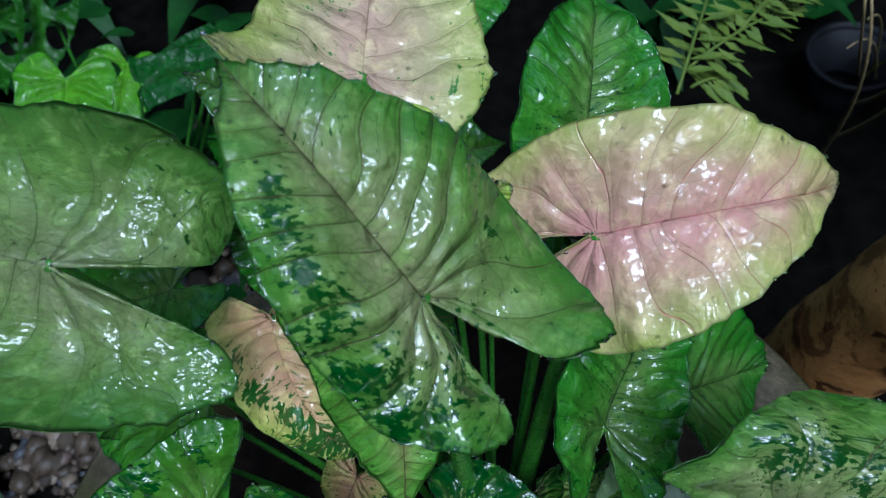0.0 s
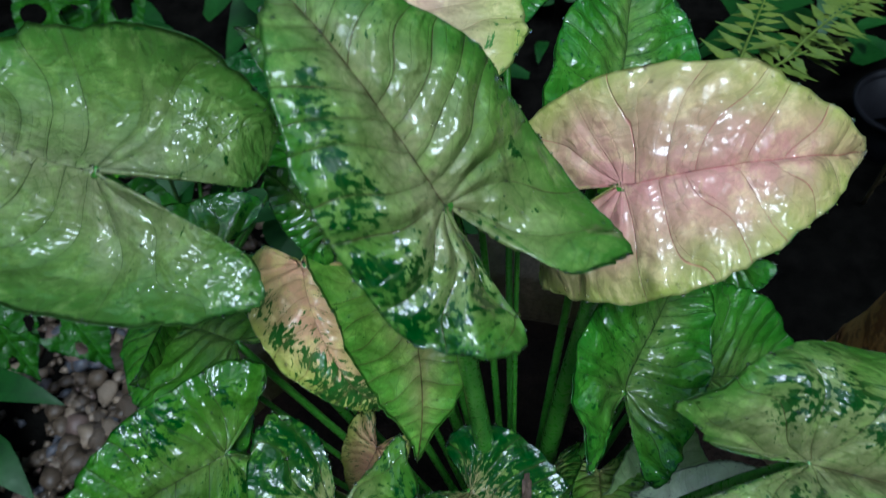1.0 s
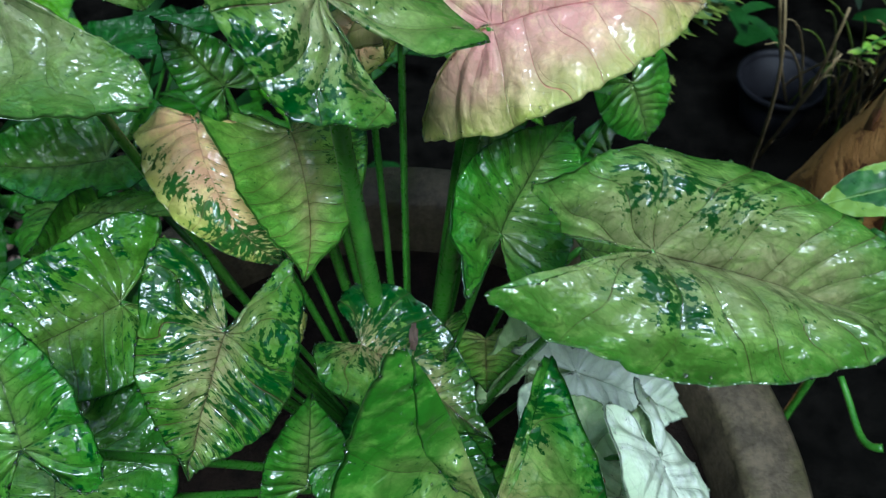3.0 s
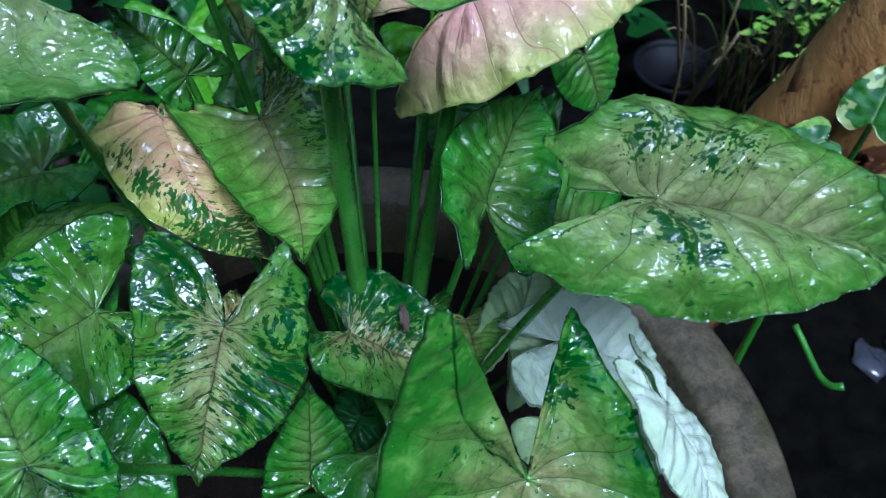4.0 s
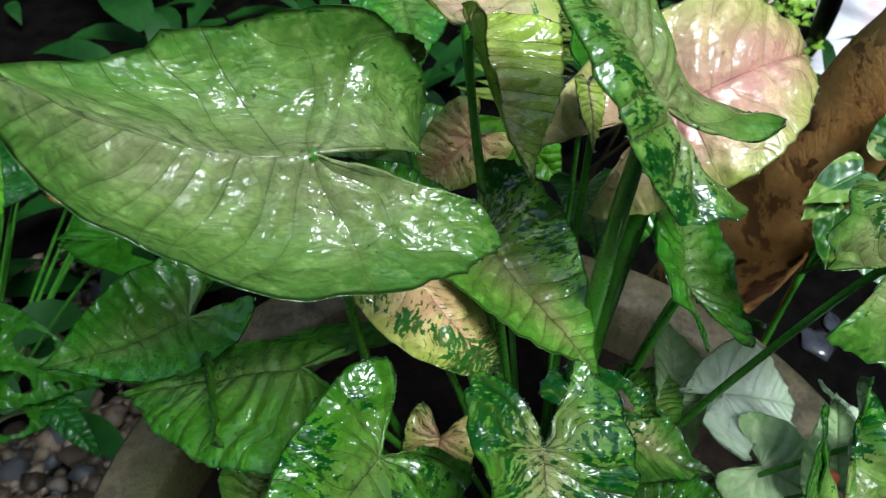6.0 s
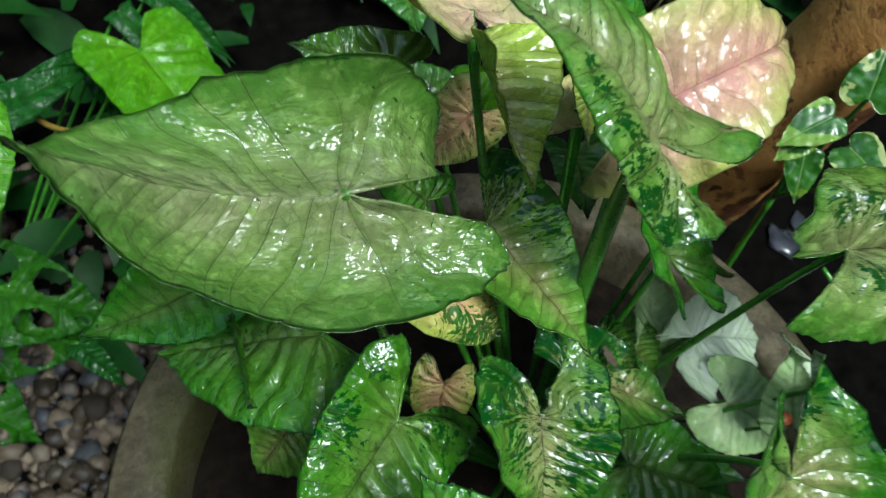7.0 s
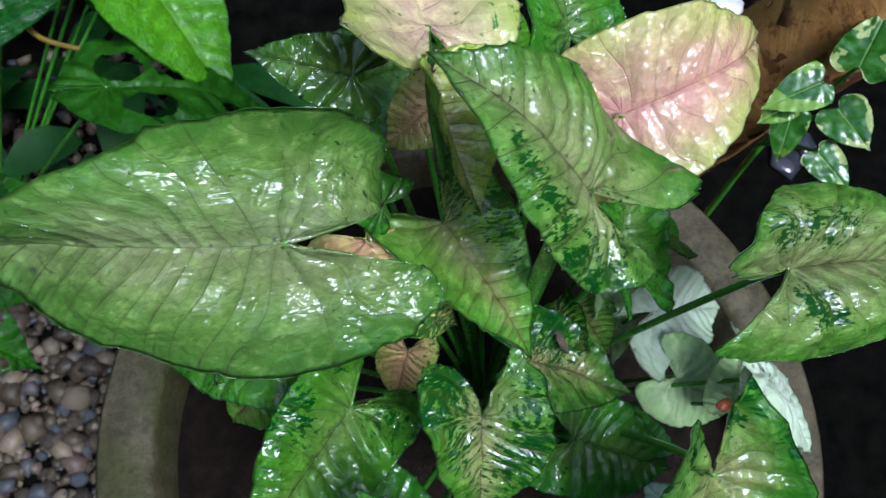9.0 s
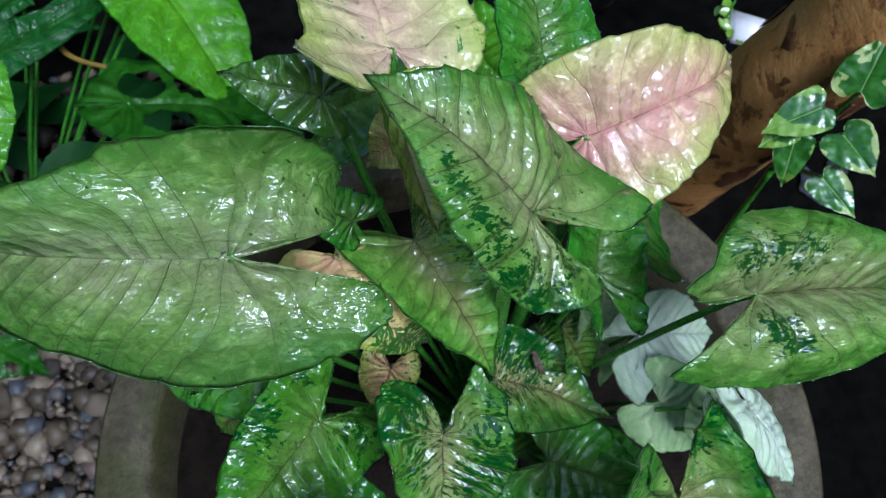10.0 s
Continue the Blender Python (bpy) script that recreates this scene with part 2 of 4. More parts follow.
def pot_material(name, dark, light, moss):
    """Old clay with runs of dirt down the wall, moss patches and pits."""
    n = Nodes(name)
    at = n.coords()
    map_ = n.add("ShaderNodeMapping")
    map_.inputs["Scale"].default_value = (1.0, 1.0, 0.16)
    n.put(map_.inputs["Vector"], at)
    runs, cloud = n.noise(map_.outputs[0], 55, 5, 0.65), n.noise(at, 13, 5, 0.65, 0.4)
    fine = n.noise(at, 240, 4, 0.7)
    col = n.mix(n.ramp(runs, 0.35, 0.62), dark, light)
    col = n.mix(n.ramp(cloud, 0.47, 0.60, 0.0, 0.85), col, moss)
    col = n.mix(n.ramp(fine, 0.45, 0.72, 0.0, 0.6), col, tuple(0.4 * c for c in dark))
    n.set(base_color=col, roughness=n.ramp(fine, 0.2, 0.8, 0.45, 0.85))
    n.bsdf.inputs["Specular IOR Level"].default_value = 0.25
    n.bump(n.math("ADD", n.math("MULTIPLY", fine, 0.5), cloud), 0.003, 0.9)
    return n.mat


def stone_material():
    """Mixed river stones: brown, tan, pale and slate-blue ones."""
    n = Nodes("river_stone")
    info, geo = n.add("ShaderNodeObjectInfo"), n.add("ShaderNodeNewGeometry")
    pick = n.math("FRACT", n.math("ADD", n.math("MULTIPLY", info.outputs["Random"], 7.13), n.math("MULTIPLY", geo.outputs["Random Per Island"], 5.77)))
    at = n.coords()
    # every tone is lowered: shade from the surroundings is put into the stone colours
    col = n.mix(n.ramp(pick, 0.0, 0.5), (0.012, 0.009, 0.006), (0.050, 0.036, 0.021))
    col = n.mix(n.ramp(pick, 0.5, 0.72), col, (0.17, 0.130, 0.086))
    col = n.mix(n.ramp(pick, 0.78, 0.80), col, (0.036, 0.043, 0.054))
    col = n.mix(n.ramp(pick, 0.90, 0.92), col, (0.09, 0.06, 0.048))
    small = n.noise(at, 220, 4, 0.65)
    col = n.mix(n.ramp(small, 0.4, 0.75, 0.0, 0.6), col, (0.10, 0.068, 0.045))
    n.set(base_color=col, roughness=n.ramp(small, 0.2, 0.8, 0.35, 0.7))
    n.bsdf.inputs["Specular IOR Level"].default_value = 0.35
    n.bump(small, 0.0006, 0.8)
    return n.mat


GREEN_DARK = (0.001, 0.062, 0.005)
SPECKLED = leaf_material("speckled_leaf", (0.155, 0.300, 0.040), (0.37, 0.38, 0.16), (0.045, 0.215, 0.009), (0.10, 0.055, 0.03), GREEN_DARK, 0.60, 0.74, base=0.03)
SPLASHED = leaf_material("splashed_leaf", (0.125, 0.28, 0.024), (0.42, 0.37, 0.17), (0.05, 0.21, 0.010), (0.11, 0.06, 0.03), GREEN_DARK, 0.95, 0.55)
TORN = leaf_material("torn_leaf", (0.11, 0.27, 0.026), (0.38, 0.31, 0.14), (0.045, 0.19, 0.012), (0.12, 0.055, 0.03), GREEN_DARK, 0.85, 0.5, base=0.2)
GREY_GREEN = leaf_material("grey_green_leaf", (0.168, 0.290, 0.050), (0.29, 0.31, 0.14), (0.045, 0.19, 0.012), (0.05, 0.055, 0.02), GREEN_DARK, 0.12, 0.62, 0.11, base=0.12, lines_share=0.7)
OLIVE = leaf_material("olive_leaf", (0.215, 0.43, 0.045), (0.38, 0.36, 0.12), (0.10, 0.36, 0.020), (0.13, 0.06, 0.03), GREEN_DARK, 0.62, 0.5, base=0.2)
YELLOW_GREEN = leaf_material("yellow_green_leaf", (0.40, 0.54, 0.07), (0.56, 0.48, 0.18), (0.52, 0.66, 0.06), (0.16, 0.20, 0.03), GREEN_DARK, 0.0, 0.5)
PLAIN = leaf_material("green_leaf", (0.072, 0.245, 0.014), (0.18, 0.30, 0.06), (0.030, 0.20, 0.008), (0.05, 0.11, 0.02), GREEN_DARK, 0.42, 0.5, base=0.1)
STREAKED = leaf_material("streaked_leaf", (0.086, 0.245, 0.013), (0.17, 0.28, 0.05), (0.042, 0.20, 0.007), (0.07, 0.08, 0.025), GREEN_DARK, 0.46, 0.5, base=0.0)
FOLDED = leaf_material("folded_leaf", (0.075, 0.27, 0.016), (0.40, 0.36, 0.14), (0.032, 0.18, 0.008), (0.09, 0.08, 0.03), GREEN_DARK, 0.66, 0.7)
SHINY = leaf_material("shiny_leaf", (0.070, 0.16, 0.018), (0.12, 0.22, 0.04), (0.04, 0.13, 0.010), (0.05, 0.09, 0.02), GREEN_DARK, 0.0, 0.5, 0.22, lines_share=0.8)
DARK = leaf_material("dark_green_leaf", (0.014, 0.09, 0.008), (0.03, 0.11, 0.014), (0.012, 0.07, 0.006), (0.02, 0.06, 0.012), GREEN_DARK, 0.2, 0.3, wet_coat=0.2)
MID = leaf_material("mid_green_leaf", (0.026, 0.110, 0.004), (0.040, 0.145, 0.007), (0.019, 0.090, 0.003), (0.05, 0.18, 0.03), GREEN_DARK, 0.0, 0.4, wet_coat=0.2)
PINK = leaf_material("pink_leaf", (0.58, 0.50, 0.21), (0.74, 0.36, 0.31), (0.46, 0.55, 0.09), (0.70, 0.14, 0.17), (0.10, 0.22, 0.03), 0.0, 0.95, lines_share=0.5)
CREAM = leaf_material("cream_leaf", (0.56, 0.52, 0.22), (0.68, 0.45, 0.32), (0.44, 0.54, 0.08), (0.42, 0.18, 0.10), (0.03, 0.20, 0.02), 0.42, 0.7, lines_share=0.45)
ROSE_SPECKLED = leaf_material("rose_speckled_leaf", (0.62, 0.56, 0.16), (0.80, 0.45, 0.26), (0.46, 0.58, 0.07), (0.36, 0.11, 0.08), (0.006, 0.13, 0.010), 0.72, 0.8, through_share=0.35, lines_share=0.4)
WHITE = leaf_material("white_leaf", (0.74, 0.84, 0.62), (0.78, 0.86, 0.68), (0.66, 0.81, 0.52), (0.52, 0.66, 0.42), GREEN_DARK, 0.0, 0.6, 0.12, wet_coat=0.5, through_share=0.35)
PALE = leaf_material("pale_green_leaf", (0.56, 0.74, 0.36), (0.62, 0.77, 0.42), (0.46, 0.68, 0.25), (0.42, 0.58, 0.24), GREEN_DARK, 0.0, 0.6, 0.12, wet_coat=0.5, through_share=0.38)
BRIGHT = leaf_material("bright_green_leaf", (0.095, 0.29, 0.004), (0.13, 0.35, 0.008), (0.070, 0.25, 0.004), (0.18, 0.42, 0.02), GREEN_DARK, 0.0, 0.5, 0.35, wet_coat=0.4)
POTHOS = variegated_material("variegated_leaf", (0.33, 0.38, 0.13), 0.93)
LIME_POTHOS = variegated_material("lime_variegated_leaf", (0.16, 0.27, 0.03), 0.92)
STALK = plain_material("green_stalk", (0.032, 0.135, 0.010), (0.075, 0.24, 0.020), 60, (0.2, 0.4), 0.0006, coat=0.6)
CLAY = pot_material("old_clay", (0.040, 0.032, 0.017), (0.098, 0.078, 0.044), (0.040, 0.040, 0.009))
MOSSY = pot_material("mossy_clay", (0.030, 0.027, 0.008), (0.072, 0.062, 0.017), (0.026, 0.036, 0.005))
SOIL = plain_material("wet_soil", (0.005, 0.004, 0.003), (0.018, 0.012, 0.008), 70, (0.7, 1.0), 0.004, gloss=0.05)
# near-black earth: the shade under the dense foliage is put into its colour
GROUND = plain_material("shaded_ground", (0.0018, 0.0018, 0.0015), (0.006, 0.0055, 0.0045), 35, (0.9, 1.0), 0.004, gloss=0.0)
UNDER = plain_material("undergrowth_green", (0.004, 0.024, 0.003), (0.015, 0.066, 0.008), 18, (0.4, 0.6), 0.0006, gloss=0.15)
STONE = stone_material()
FERN = plain_material("fern_green", (0.070, 0.115, 0.010), (0.14, 0.19, 0.02), 40, (0.5, 0.7), 0.0004)
SPRIG = plain_material("sprig_green", (0.14, 0.30, 0.02), (0.34, 0.50, 0.06), 40, (0.15, 0.4), 0.0004, coat=0.8)
STRAW = plain_material("dry_stalk", (0.20, 0.15, 0.06), (0.30, 0.22, 0.10), 40, (0.5, 0.8), 0.0004)
ORANGE = plain_material("orange_stem", (0.16, 0.10, 0.018), (0.24, 0.16, 0.03), 60, (0.3, 0.5), 0.0003)
BLACK = plain_material("black_plastic", (0.003, 0.003, 0.004), (0.007, 0.007, 0.009), 30, (0.5, 0.7), 0.0004, gloss=0.15)
CHALK = plain_material("pale_stone", (0.018, 0.020, 0.028), (0.14, 0.14, 0.17), 45, (0.1, 0.3), 0.008, coat=1.0)
SLAB = plain_material("pale_slab", (0.75, 0.70, 0.72), (0.85, 0.82, 0.84), 12, (0.1, 0.3), 0.002, c=(0.75, 0.42, 0.40), coat=0.6)
BUD = plain_material("red_brown_bud", (0.16, 0.03, 0.012), (0.30, 0.08, 0.03), 200, (0.3, 0.5), 0.0005)
BROWN_TEAR = plain_material("withered_patch", (0.045, 0.028, 0.016), (0.13, 0.085, 0.055), 300, (0.4, 0.7), 0.001)
BARK_PALE = plain_material("pale_bark_flake", (0.36, 0.18, 0.05), (0.46, 0.25, 0.08), 45, (0.45, 0.7), 0.001)
BARK_DARK = plain_material("dark_bark_flake", (0.085, 0.032, 0.012), (0.16, 0.06, 0.02), 45, (0.45, 0.7), 0.0015)
# for the unseen ring that keeps low sky light off the leaves
SHADE_RING = plain_material("shade_ring_green", (0.012, 0.05, 0.010), (0.03, 0.10, 0.02), 9, (0.5, 0.8), 0.02)
WATER = Nodes("water")
WATER.set(base_color=(1, 1, 1, 1), roughness=0.16, ior=1.36)
WATER.bsdf.inputs["Transmission Weight"].default_value = 1.0
WATER = WATER.mat
BARK = bark_material()


# ---------------------------------------------------------------- builders
def part(name, bm, material, parent, label=""):
    """One mesh object under a thing or a part."""
    mesh = bpy.data.meshes.new(name)
    bm.to_mesh(mesh)
    bm.free()
    return part_of(name, mesh, material, parent, label)


def part_of(name, mesh, material, parent, label=""):
    if material and not mesh.materials:
        mesh.materials.append(material)
    for poly in mesh.polygons:
        poly.use_smooth = True
    ob = new(name, mesh)
    ob.parent = parent
    return tagged(ob, label)


def thing(name, label, category, at=(0, 0, 0), group="", kind=""):
    ob = new(name)
    ob.location = at
    ob.empty_display_size = 0.02
    return tagged(ob, label, category, group, kind)


def half_outline(w, b, s, steps=8, fat=0.5, notch=0.0):
    """Half a leaf's margin of unit length: from the tip by the widest place and the lobe to the petiole."""
    c = np.array([(0, 1.06), (0, 1.0), (0.14 * w, 0.88), (0.55 * w, 0.66), (0.9 * w, 0.36), (w, 0.06), (0.5 * w + 0.5 * s + 0.05 + 0.03 * fat, -0.45 * b),
                  (s + 0.04 + 0.03 * fat, -0.92 * b + 0.08 * fat * b), (s - 0.03, -b), (s * (0.70 - 0.28 * fat), -(0.76 + 0.12 * fat) * b), (s * (0.40 - 0.25 * fat) + notch, -0.36 * b + 0.8 * notch), (0.0, 0.0), (-0.05, 0.15)])
    out = []
    for i in range(1, len(c) - 2):
        p0, p1, p2, p3 = c[i - 1:i + 3]
        for k in range(steps):
            t = k / steps
            out.append(0.5 * (2 * p1 + (p2 - p0) * t + (2 * p0 - 5 * p1 + 4 * p2 - p3) * t * t + (3 * p1 - p0 - 3 * p2 + p3) * t ** 3))
    return np.array(out)


def side_veins(x, y, count):
    """For each place of a unit leaf: the running number of its side vein, and how far apart these veins lie there."""
    a0, a1 = radians(74), radians(48)
    ax = np.abs(x)
    angle = np.arctan2(ax, y)
    lo, hi = np.zeros_like(x), np.ones_like(x) * 1.2
    for _ in range(18):
        m = 0.5 * (lo + hi)
        a = a0 + (a1 - a0) * m
        over = m + ax / np.tan(a) + 0.12 * ax * ax > y
        hi, lo = np.where(over, m, hi), np.where(over, lo, m)
    fan = angle > a0
    step = radians(34)
    number = np.where(fan, -(angle - a0) / step * (1 + 0.25 * np.hypot(ax, y)), lo * count)
    gap = np.where(fan, np.hypot(ax, y) * step, np.sin(a0 + (a1 - a0) * lo) / count)
    return number, np.maximum(gap, 0.004)


def bend_leaf(x, y, z, w, b, fL, fR, curl, bend, dL, dR, twist, side):
    """Folds a flat unit leaf along its midrib, curls its margins, and bends blade and lobes."""
    right, ax = x >= 0, np.abs(x)
    f = np.where(right, fR, fL)
    z = z + ax * np.sin(f) - curl * ax * ax / max(w, 0.2)
    x = np.sign(x) * ax * np.cos(f) + side * np.maximum(y, 0) ** 2
    t = twist * np.maximum(y, 0)
    x, z = x * np.cos(t) - z * np.sin(t), x * np.sin(t) + z * np.cos(t)
    k = np.where(y >= 0, bend, np.where(right, dR, dL) / max(b, 0.2))
    k = np.where(np.abs(k) < 1e-4, 1e-4, k)
    a, s = np.abs(y) * k, np.where(y >= 0, 1, -1)
    return x, s * (np.sin(a) / k + z * np.sin(a)), z * np.cos(a) - (1 - np.cos(a)) / k


leaf_count = 0
drops = {}


def sprinkle(mesh, m, plant, count=190):
    """Chooses places for water drops on a leaf: most of them along its margin."""
    rnd = random.Random(leaf_count)
    half = len(mesh.vertices) // 2
    rim = mesh.attributes["rim"].data
    edge = [i for i in range(half) if rim[i].value > 0.93]
    for k in range(count):
        i = rnd.choice(edge) if k < count * 0.6 else rnd.randrange(half)
        v = mesh.vertices[i]
        size = rnd.uniform(0.00028, 0.0007) * (1.5 if k % 9 == 0 else 1.0)
        drops.setdefault(plant, []).append((m @ v.co, size))


def drop_mesh(places):
    """All the drops on one plant as one mesh of small rounded beads."""
    ball = bmesh.new()
    bmesh.ops.create_icosphere(ball, subdivisions=2, radius=1)
    verts = [v.co.copy() for v in ball.verts]
    faces = [[v.index for v in f.verts] for f in ball.faces]
    ball.free()
    vs, fs = [], []
    for p, r in places:
        o = len(vs)
        vs += [(p.x + r * v.x, p.y + r * v.y, p.z + r * 0.6 * v.z) for v in verts]
        fs += [[o + i for i in f] for f in faces]
    mesh = bpy.data.meshes.new("dew")
    mesh.from_pydata(vs, [], fs)
    return mesh


LEAF_PUCKER = 0.0009


def leaf_mesh(L, w, b, sL, sR, fL, fR, curl, bend, dL, dR, twist, side, fatL=0.4, fatR=0.4, rings=24, veins=9, quilt=0.022, wave=0.015, steps=8, notch=0.0, wR=1.0, holes=(), spots=(), pucker=1.3, thick=0.0006):
    """The mesh of an arrowhead leaf with a front and a back, and what its material needs to know of each place on it."""
    global leaf_count
    leaf_count += 1
    rnd = np.random.RandomState(leaf_count)
    hl, hr = half_outline(w, b, sL, steps, fatL, notch) * [-1, 1], half_outline(w * wR, b, sR, steps, fatR, notch)
    rim = np.concatenate([hl[:0:-1], hr])
    n = len(rim)
    # small teeth and nicks of the margin
    k = np.arange(n)
    nick = 1 + 0.011 * np.sin(k * 0.9 + rnd.rand() * 6) * rnd.rand(n) + 0.008 * rnd.randn(n)
    nick[np.abs(rim[:, 0]) < 0.02] = 1
    rim = rim * nick[:, None]
    s = (np.arange(rings) + 1) / rings
    s = 1 - (1 - s) ** 1.15
    x = np.concatenate([[0.0], (s[:, None] * rim[None, :, 0]).ravel()])
    y = np.concatenate([[0.0], (s[:, None] * rim[None, :, 1]).ravel()])
    r = np.concatenate([[0.0], np.repeat(s, n)])
    number, gap = side_veins(x, y, veins)
    warp = rnd.rand(4) * 6.28
    number = number + 0.26 * np.sin(x * 9 + warp[0]) * np.sin(y * 8 + warp[1]) + 0.14 * np.sin(y * 21 + x * 5 + warp[2]) + 0.3 * (x > 0)
    puff = np.sin(np.pi * number) ** 2 * np.minimum(gap * veins, 1.0) * np.minimum(np.abs(x) * 9 + np.maximum(-y, 0) * 4, 1.0)
    core = np.where(y > 0, np.minimum(np.abs(x) / (0.75 * w) + 0.35 * np.maximum(y, 0) ** 2, 1.0), np.minimum(np.hypot(x, y) / (0.9 * w + 0.1), 1.0))
    # where the dark splashes gather
    spotted = np.zeros_like(x)
    for sx, sy, sr in spots:
        spotted = np.maximum(spotted, np.exp(-((x - sx) ** 2 + (y - sy) ** 2) / (2.1 * sr * sr)))
    if spots:
        spotted = 0.33 * spotted - 0.115
    ph = rnd.rand(6) * 6.28
    swell = np.sin(x * 11 + ph[0]) * np.sin(y * 9 + ph[1]) + 0.6 * np.sin(x * 23 + y * 9 + ph[2]) * np.sin(y * 19 - x * 7 + ph[3])
    ruffle = r ** 3 * np.sin(np.arctan2(x, y) * 9 + ph[4]) * 0.7
    z = quilt * (puff - 0.4) * (1 - 0.5 * r ** 4) + wave * (swell * r + ruffle) - 0.012 * np.exp(-(x / 0.02) ** 2) * (y > 0) * (y < 0.95)
    lumps = np.array([noise.noise((a * L * 72, c * L * 72, leaf_count * 3.7)) + 0.45 * noise.noise((a * L * 165, c * L * 165, leaf_count * 5.1)) for a, c in zip(x, y)])
    z = z + LEAF_PUCKER * pucker / L * lumps * np.minimum(1.0, np.abs(x) * 12 + np.hypot(x, y) * 1.5)
    X, Y, Z = bend_leaf(x, y, z, w, b, fL, fR, curl, bend, dL, dR, twist, side)
    co = np.stack([X, Y, Z], 1) * L
    faces = [(0, 1 + j, 2 + j) for j in range(n - 1)]
    for i in range(rings - 1):
        o = 1 + i * n
        faces += [(o + j, o + n + j, o + n + j + 1, o + j + 1) for j in range(n - 1)]
    if holes:
        def whole(f):
            cx, cy = x[list(f)].mean(), y[list(f)].mean()
            return all(((cx - hx) / hr) ** 2 + ((cy - hy) / hs) ** 2 > 1 for hx, hy, hr, hs in holes)
        faces = [f for f in faces if whole(f)]
    # normals, to set the back off from the front
    tri = np.array([f[:3] for f in faces])
    fn = np.cross(co[tri[:, 1]] - co[tri[:, 0]], co[tri[:, 2]] - co[tri[:, 0]])
    vn = np.zeros_like(co)
    for c in range(3):
        np.add.at(vn, tri[:, c], fn)
    vn /= np.maximum(np.linalg.norm(vn, axis=1), 1e-12)[:, None]
    if vn[:, 2].mean() < 0:
        vn = -vn
        faces = [f[::-1] for f in faces]
    m = len(co)
    back = co - vn * thick
    loop = [0] + [1 + i * n for i in range(rings)] + [1 + (rings - 1) * n + j for j in range(1, n)] + [1 + i * n + n - 1 for i in range(rings - 2, -1, -1)]
    allf = faces + [tuple(m + q for q in f[::-1]) for f in faces]
    for p, q in zip(loop, loop[1:] + loop[:1]):
        allf.append((q, p, m + p, m + q))
    mesh = bpy.data.meshes.new("leaf")
    mesh.from_pydata(np.concatenate([co, back]).tolist(), [], allf)
    for key, val in (("vein", number), ("gap", gap * L), ("mid", np.where(y > 0, np.abs(x), np.hypot(x, y)) * L), ("rim", r), ("along", y), ("core", core), ("spots", spotted), ("seed", np.full(m, leaf_count * 0.731))):
        at = mesh.attributes.new(key, "FLOAT", "POINT")
        at.data.foreach_set("value", np.concatenate([val, val]).astype(np.float32))
    flat = mesh.attributes.new("flat", "FLOAT_VECTOR", "POINT")
    fl = np.stack([x * L, y * L, np.zeros(m)], 1)
    flat.data.foreach_set("vector", np.concatenate([fl, fl]).astype(np.float32).ravel())
    return mesh


def tube_mesh(points, r0, r1, sides=8, steps=18):
    """A tapered round stalk along a smooth curve through or towards the given four points."""
    p = [Vector(q) for q in points]
    bm = bmesh.new()
    rings = []
    for i in range(steps + 1):
        t = i / steps
        c = p[0] * (1 - t) ** 3 + p[1] * 3 * t * (1 - t) ** 2 + p[2] * 3 * t * t * (1 - t) + p[3] * t ** 3
        d = (p[1] - p[0]) * (1 - t) ** 2 + (p[2] - p[1]) * 2 * t * (1 - t) + (p[3] - p[2]) * t * t
        q = d.to_track_quat("Z", "Y")
        r = r0 + (r1 - r0) * t
        rings.append([bm.verts.new(c + q @ Vector((r * math.cos(a), r * math.sin(a), 0))) for a in (6.2832 * k / sides for k in range(sides))])
    for a, b in zip(rings, rings[1:]):
        for k in range(sides):
            bm.faces.new((a[k], a[(k + 1) % sides], b[(k + 1) % sides], b[k]))
    bm.faces.new(rings[0][::-1])
    bm.faces.new(rings[-1])
    return bm


def leaf(plant, material, label, x, y, z, rx, ry, rz, L, w=0.5, b=0.5, sL=0.36, sR=0.36, fL=0.15, fR=0.15, curl=0.1, bend=0.3, dL=0.2, dR=0.2, twist=0.0, side=0.0, fatL=0.4, fatR=0.4,
         root=None, stalk=0.0017, swell=1.3, sag=(0, 0, 0), **more):
    """A leaf with its stalk. x, y, z: where the stalk meets the blade; rx, ry, rz in radians; L: from there to the tip; the rest in parts of L and radians."""
    mesh = leaf_mesh(L, w, b, sL, sR, fL, fR, curl, bend, dL, dR, twist, side, fatL, fatR, **more)
    blade = part_of("leaf", mesh, material, plant, label)
    m = Matrix.LocRotScale((x, y, z), Euler((rx, ry, rz)), None)
    base = plant.location
    blade.matrix_local = Matrix.Translation(-base) @ m
    sprinkle(mesh, m, plant)
    if root is not None:
        inv = m.inverted()
        a = Vector((0, 0, -0.0008))
        d = inv @ Vector(root)
        rise = 0.42 * (z - root.z)
        ctrl = inv @ (Vector((x, y, 0)) * 0.30 + Vector((root.x, root.y, 0)) * 0.70 + Vector((0, 0, root.z + rise)) + Vector(sag))
        part("petiole", tube_mesh((a, a + Vector((0, -0.10 * L, -0.16 * L)), ctrl, d), stalk, stalk * swell), STALK, blade)
    return blade


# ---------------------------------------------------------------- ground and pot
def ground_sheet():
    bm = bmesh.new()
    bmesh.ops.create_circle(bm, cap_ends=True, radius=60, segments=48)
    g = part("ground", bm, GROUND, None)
    return tagged(g, "wet earth ground with scattered gravel, foliage shade put into its near-black colour", "ground", kind="structure")


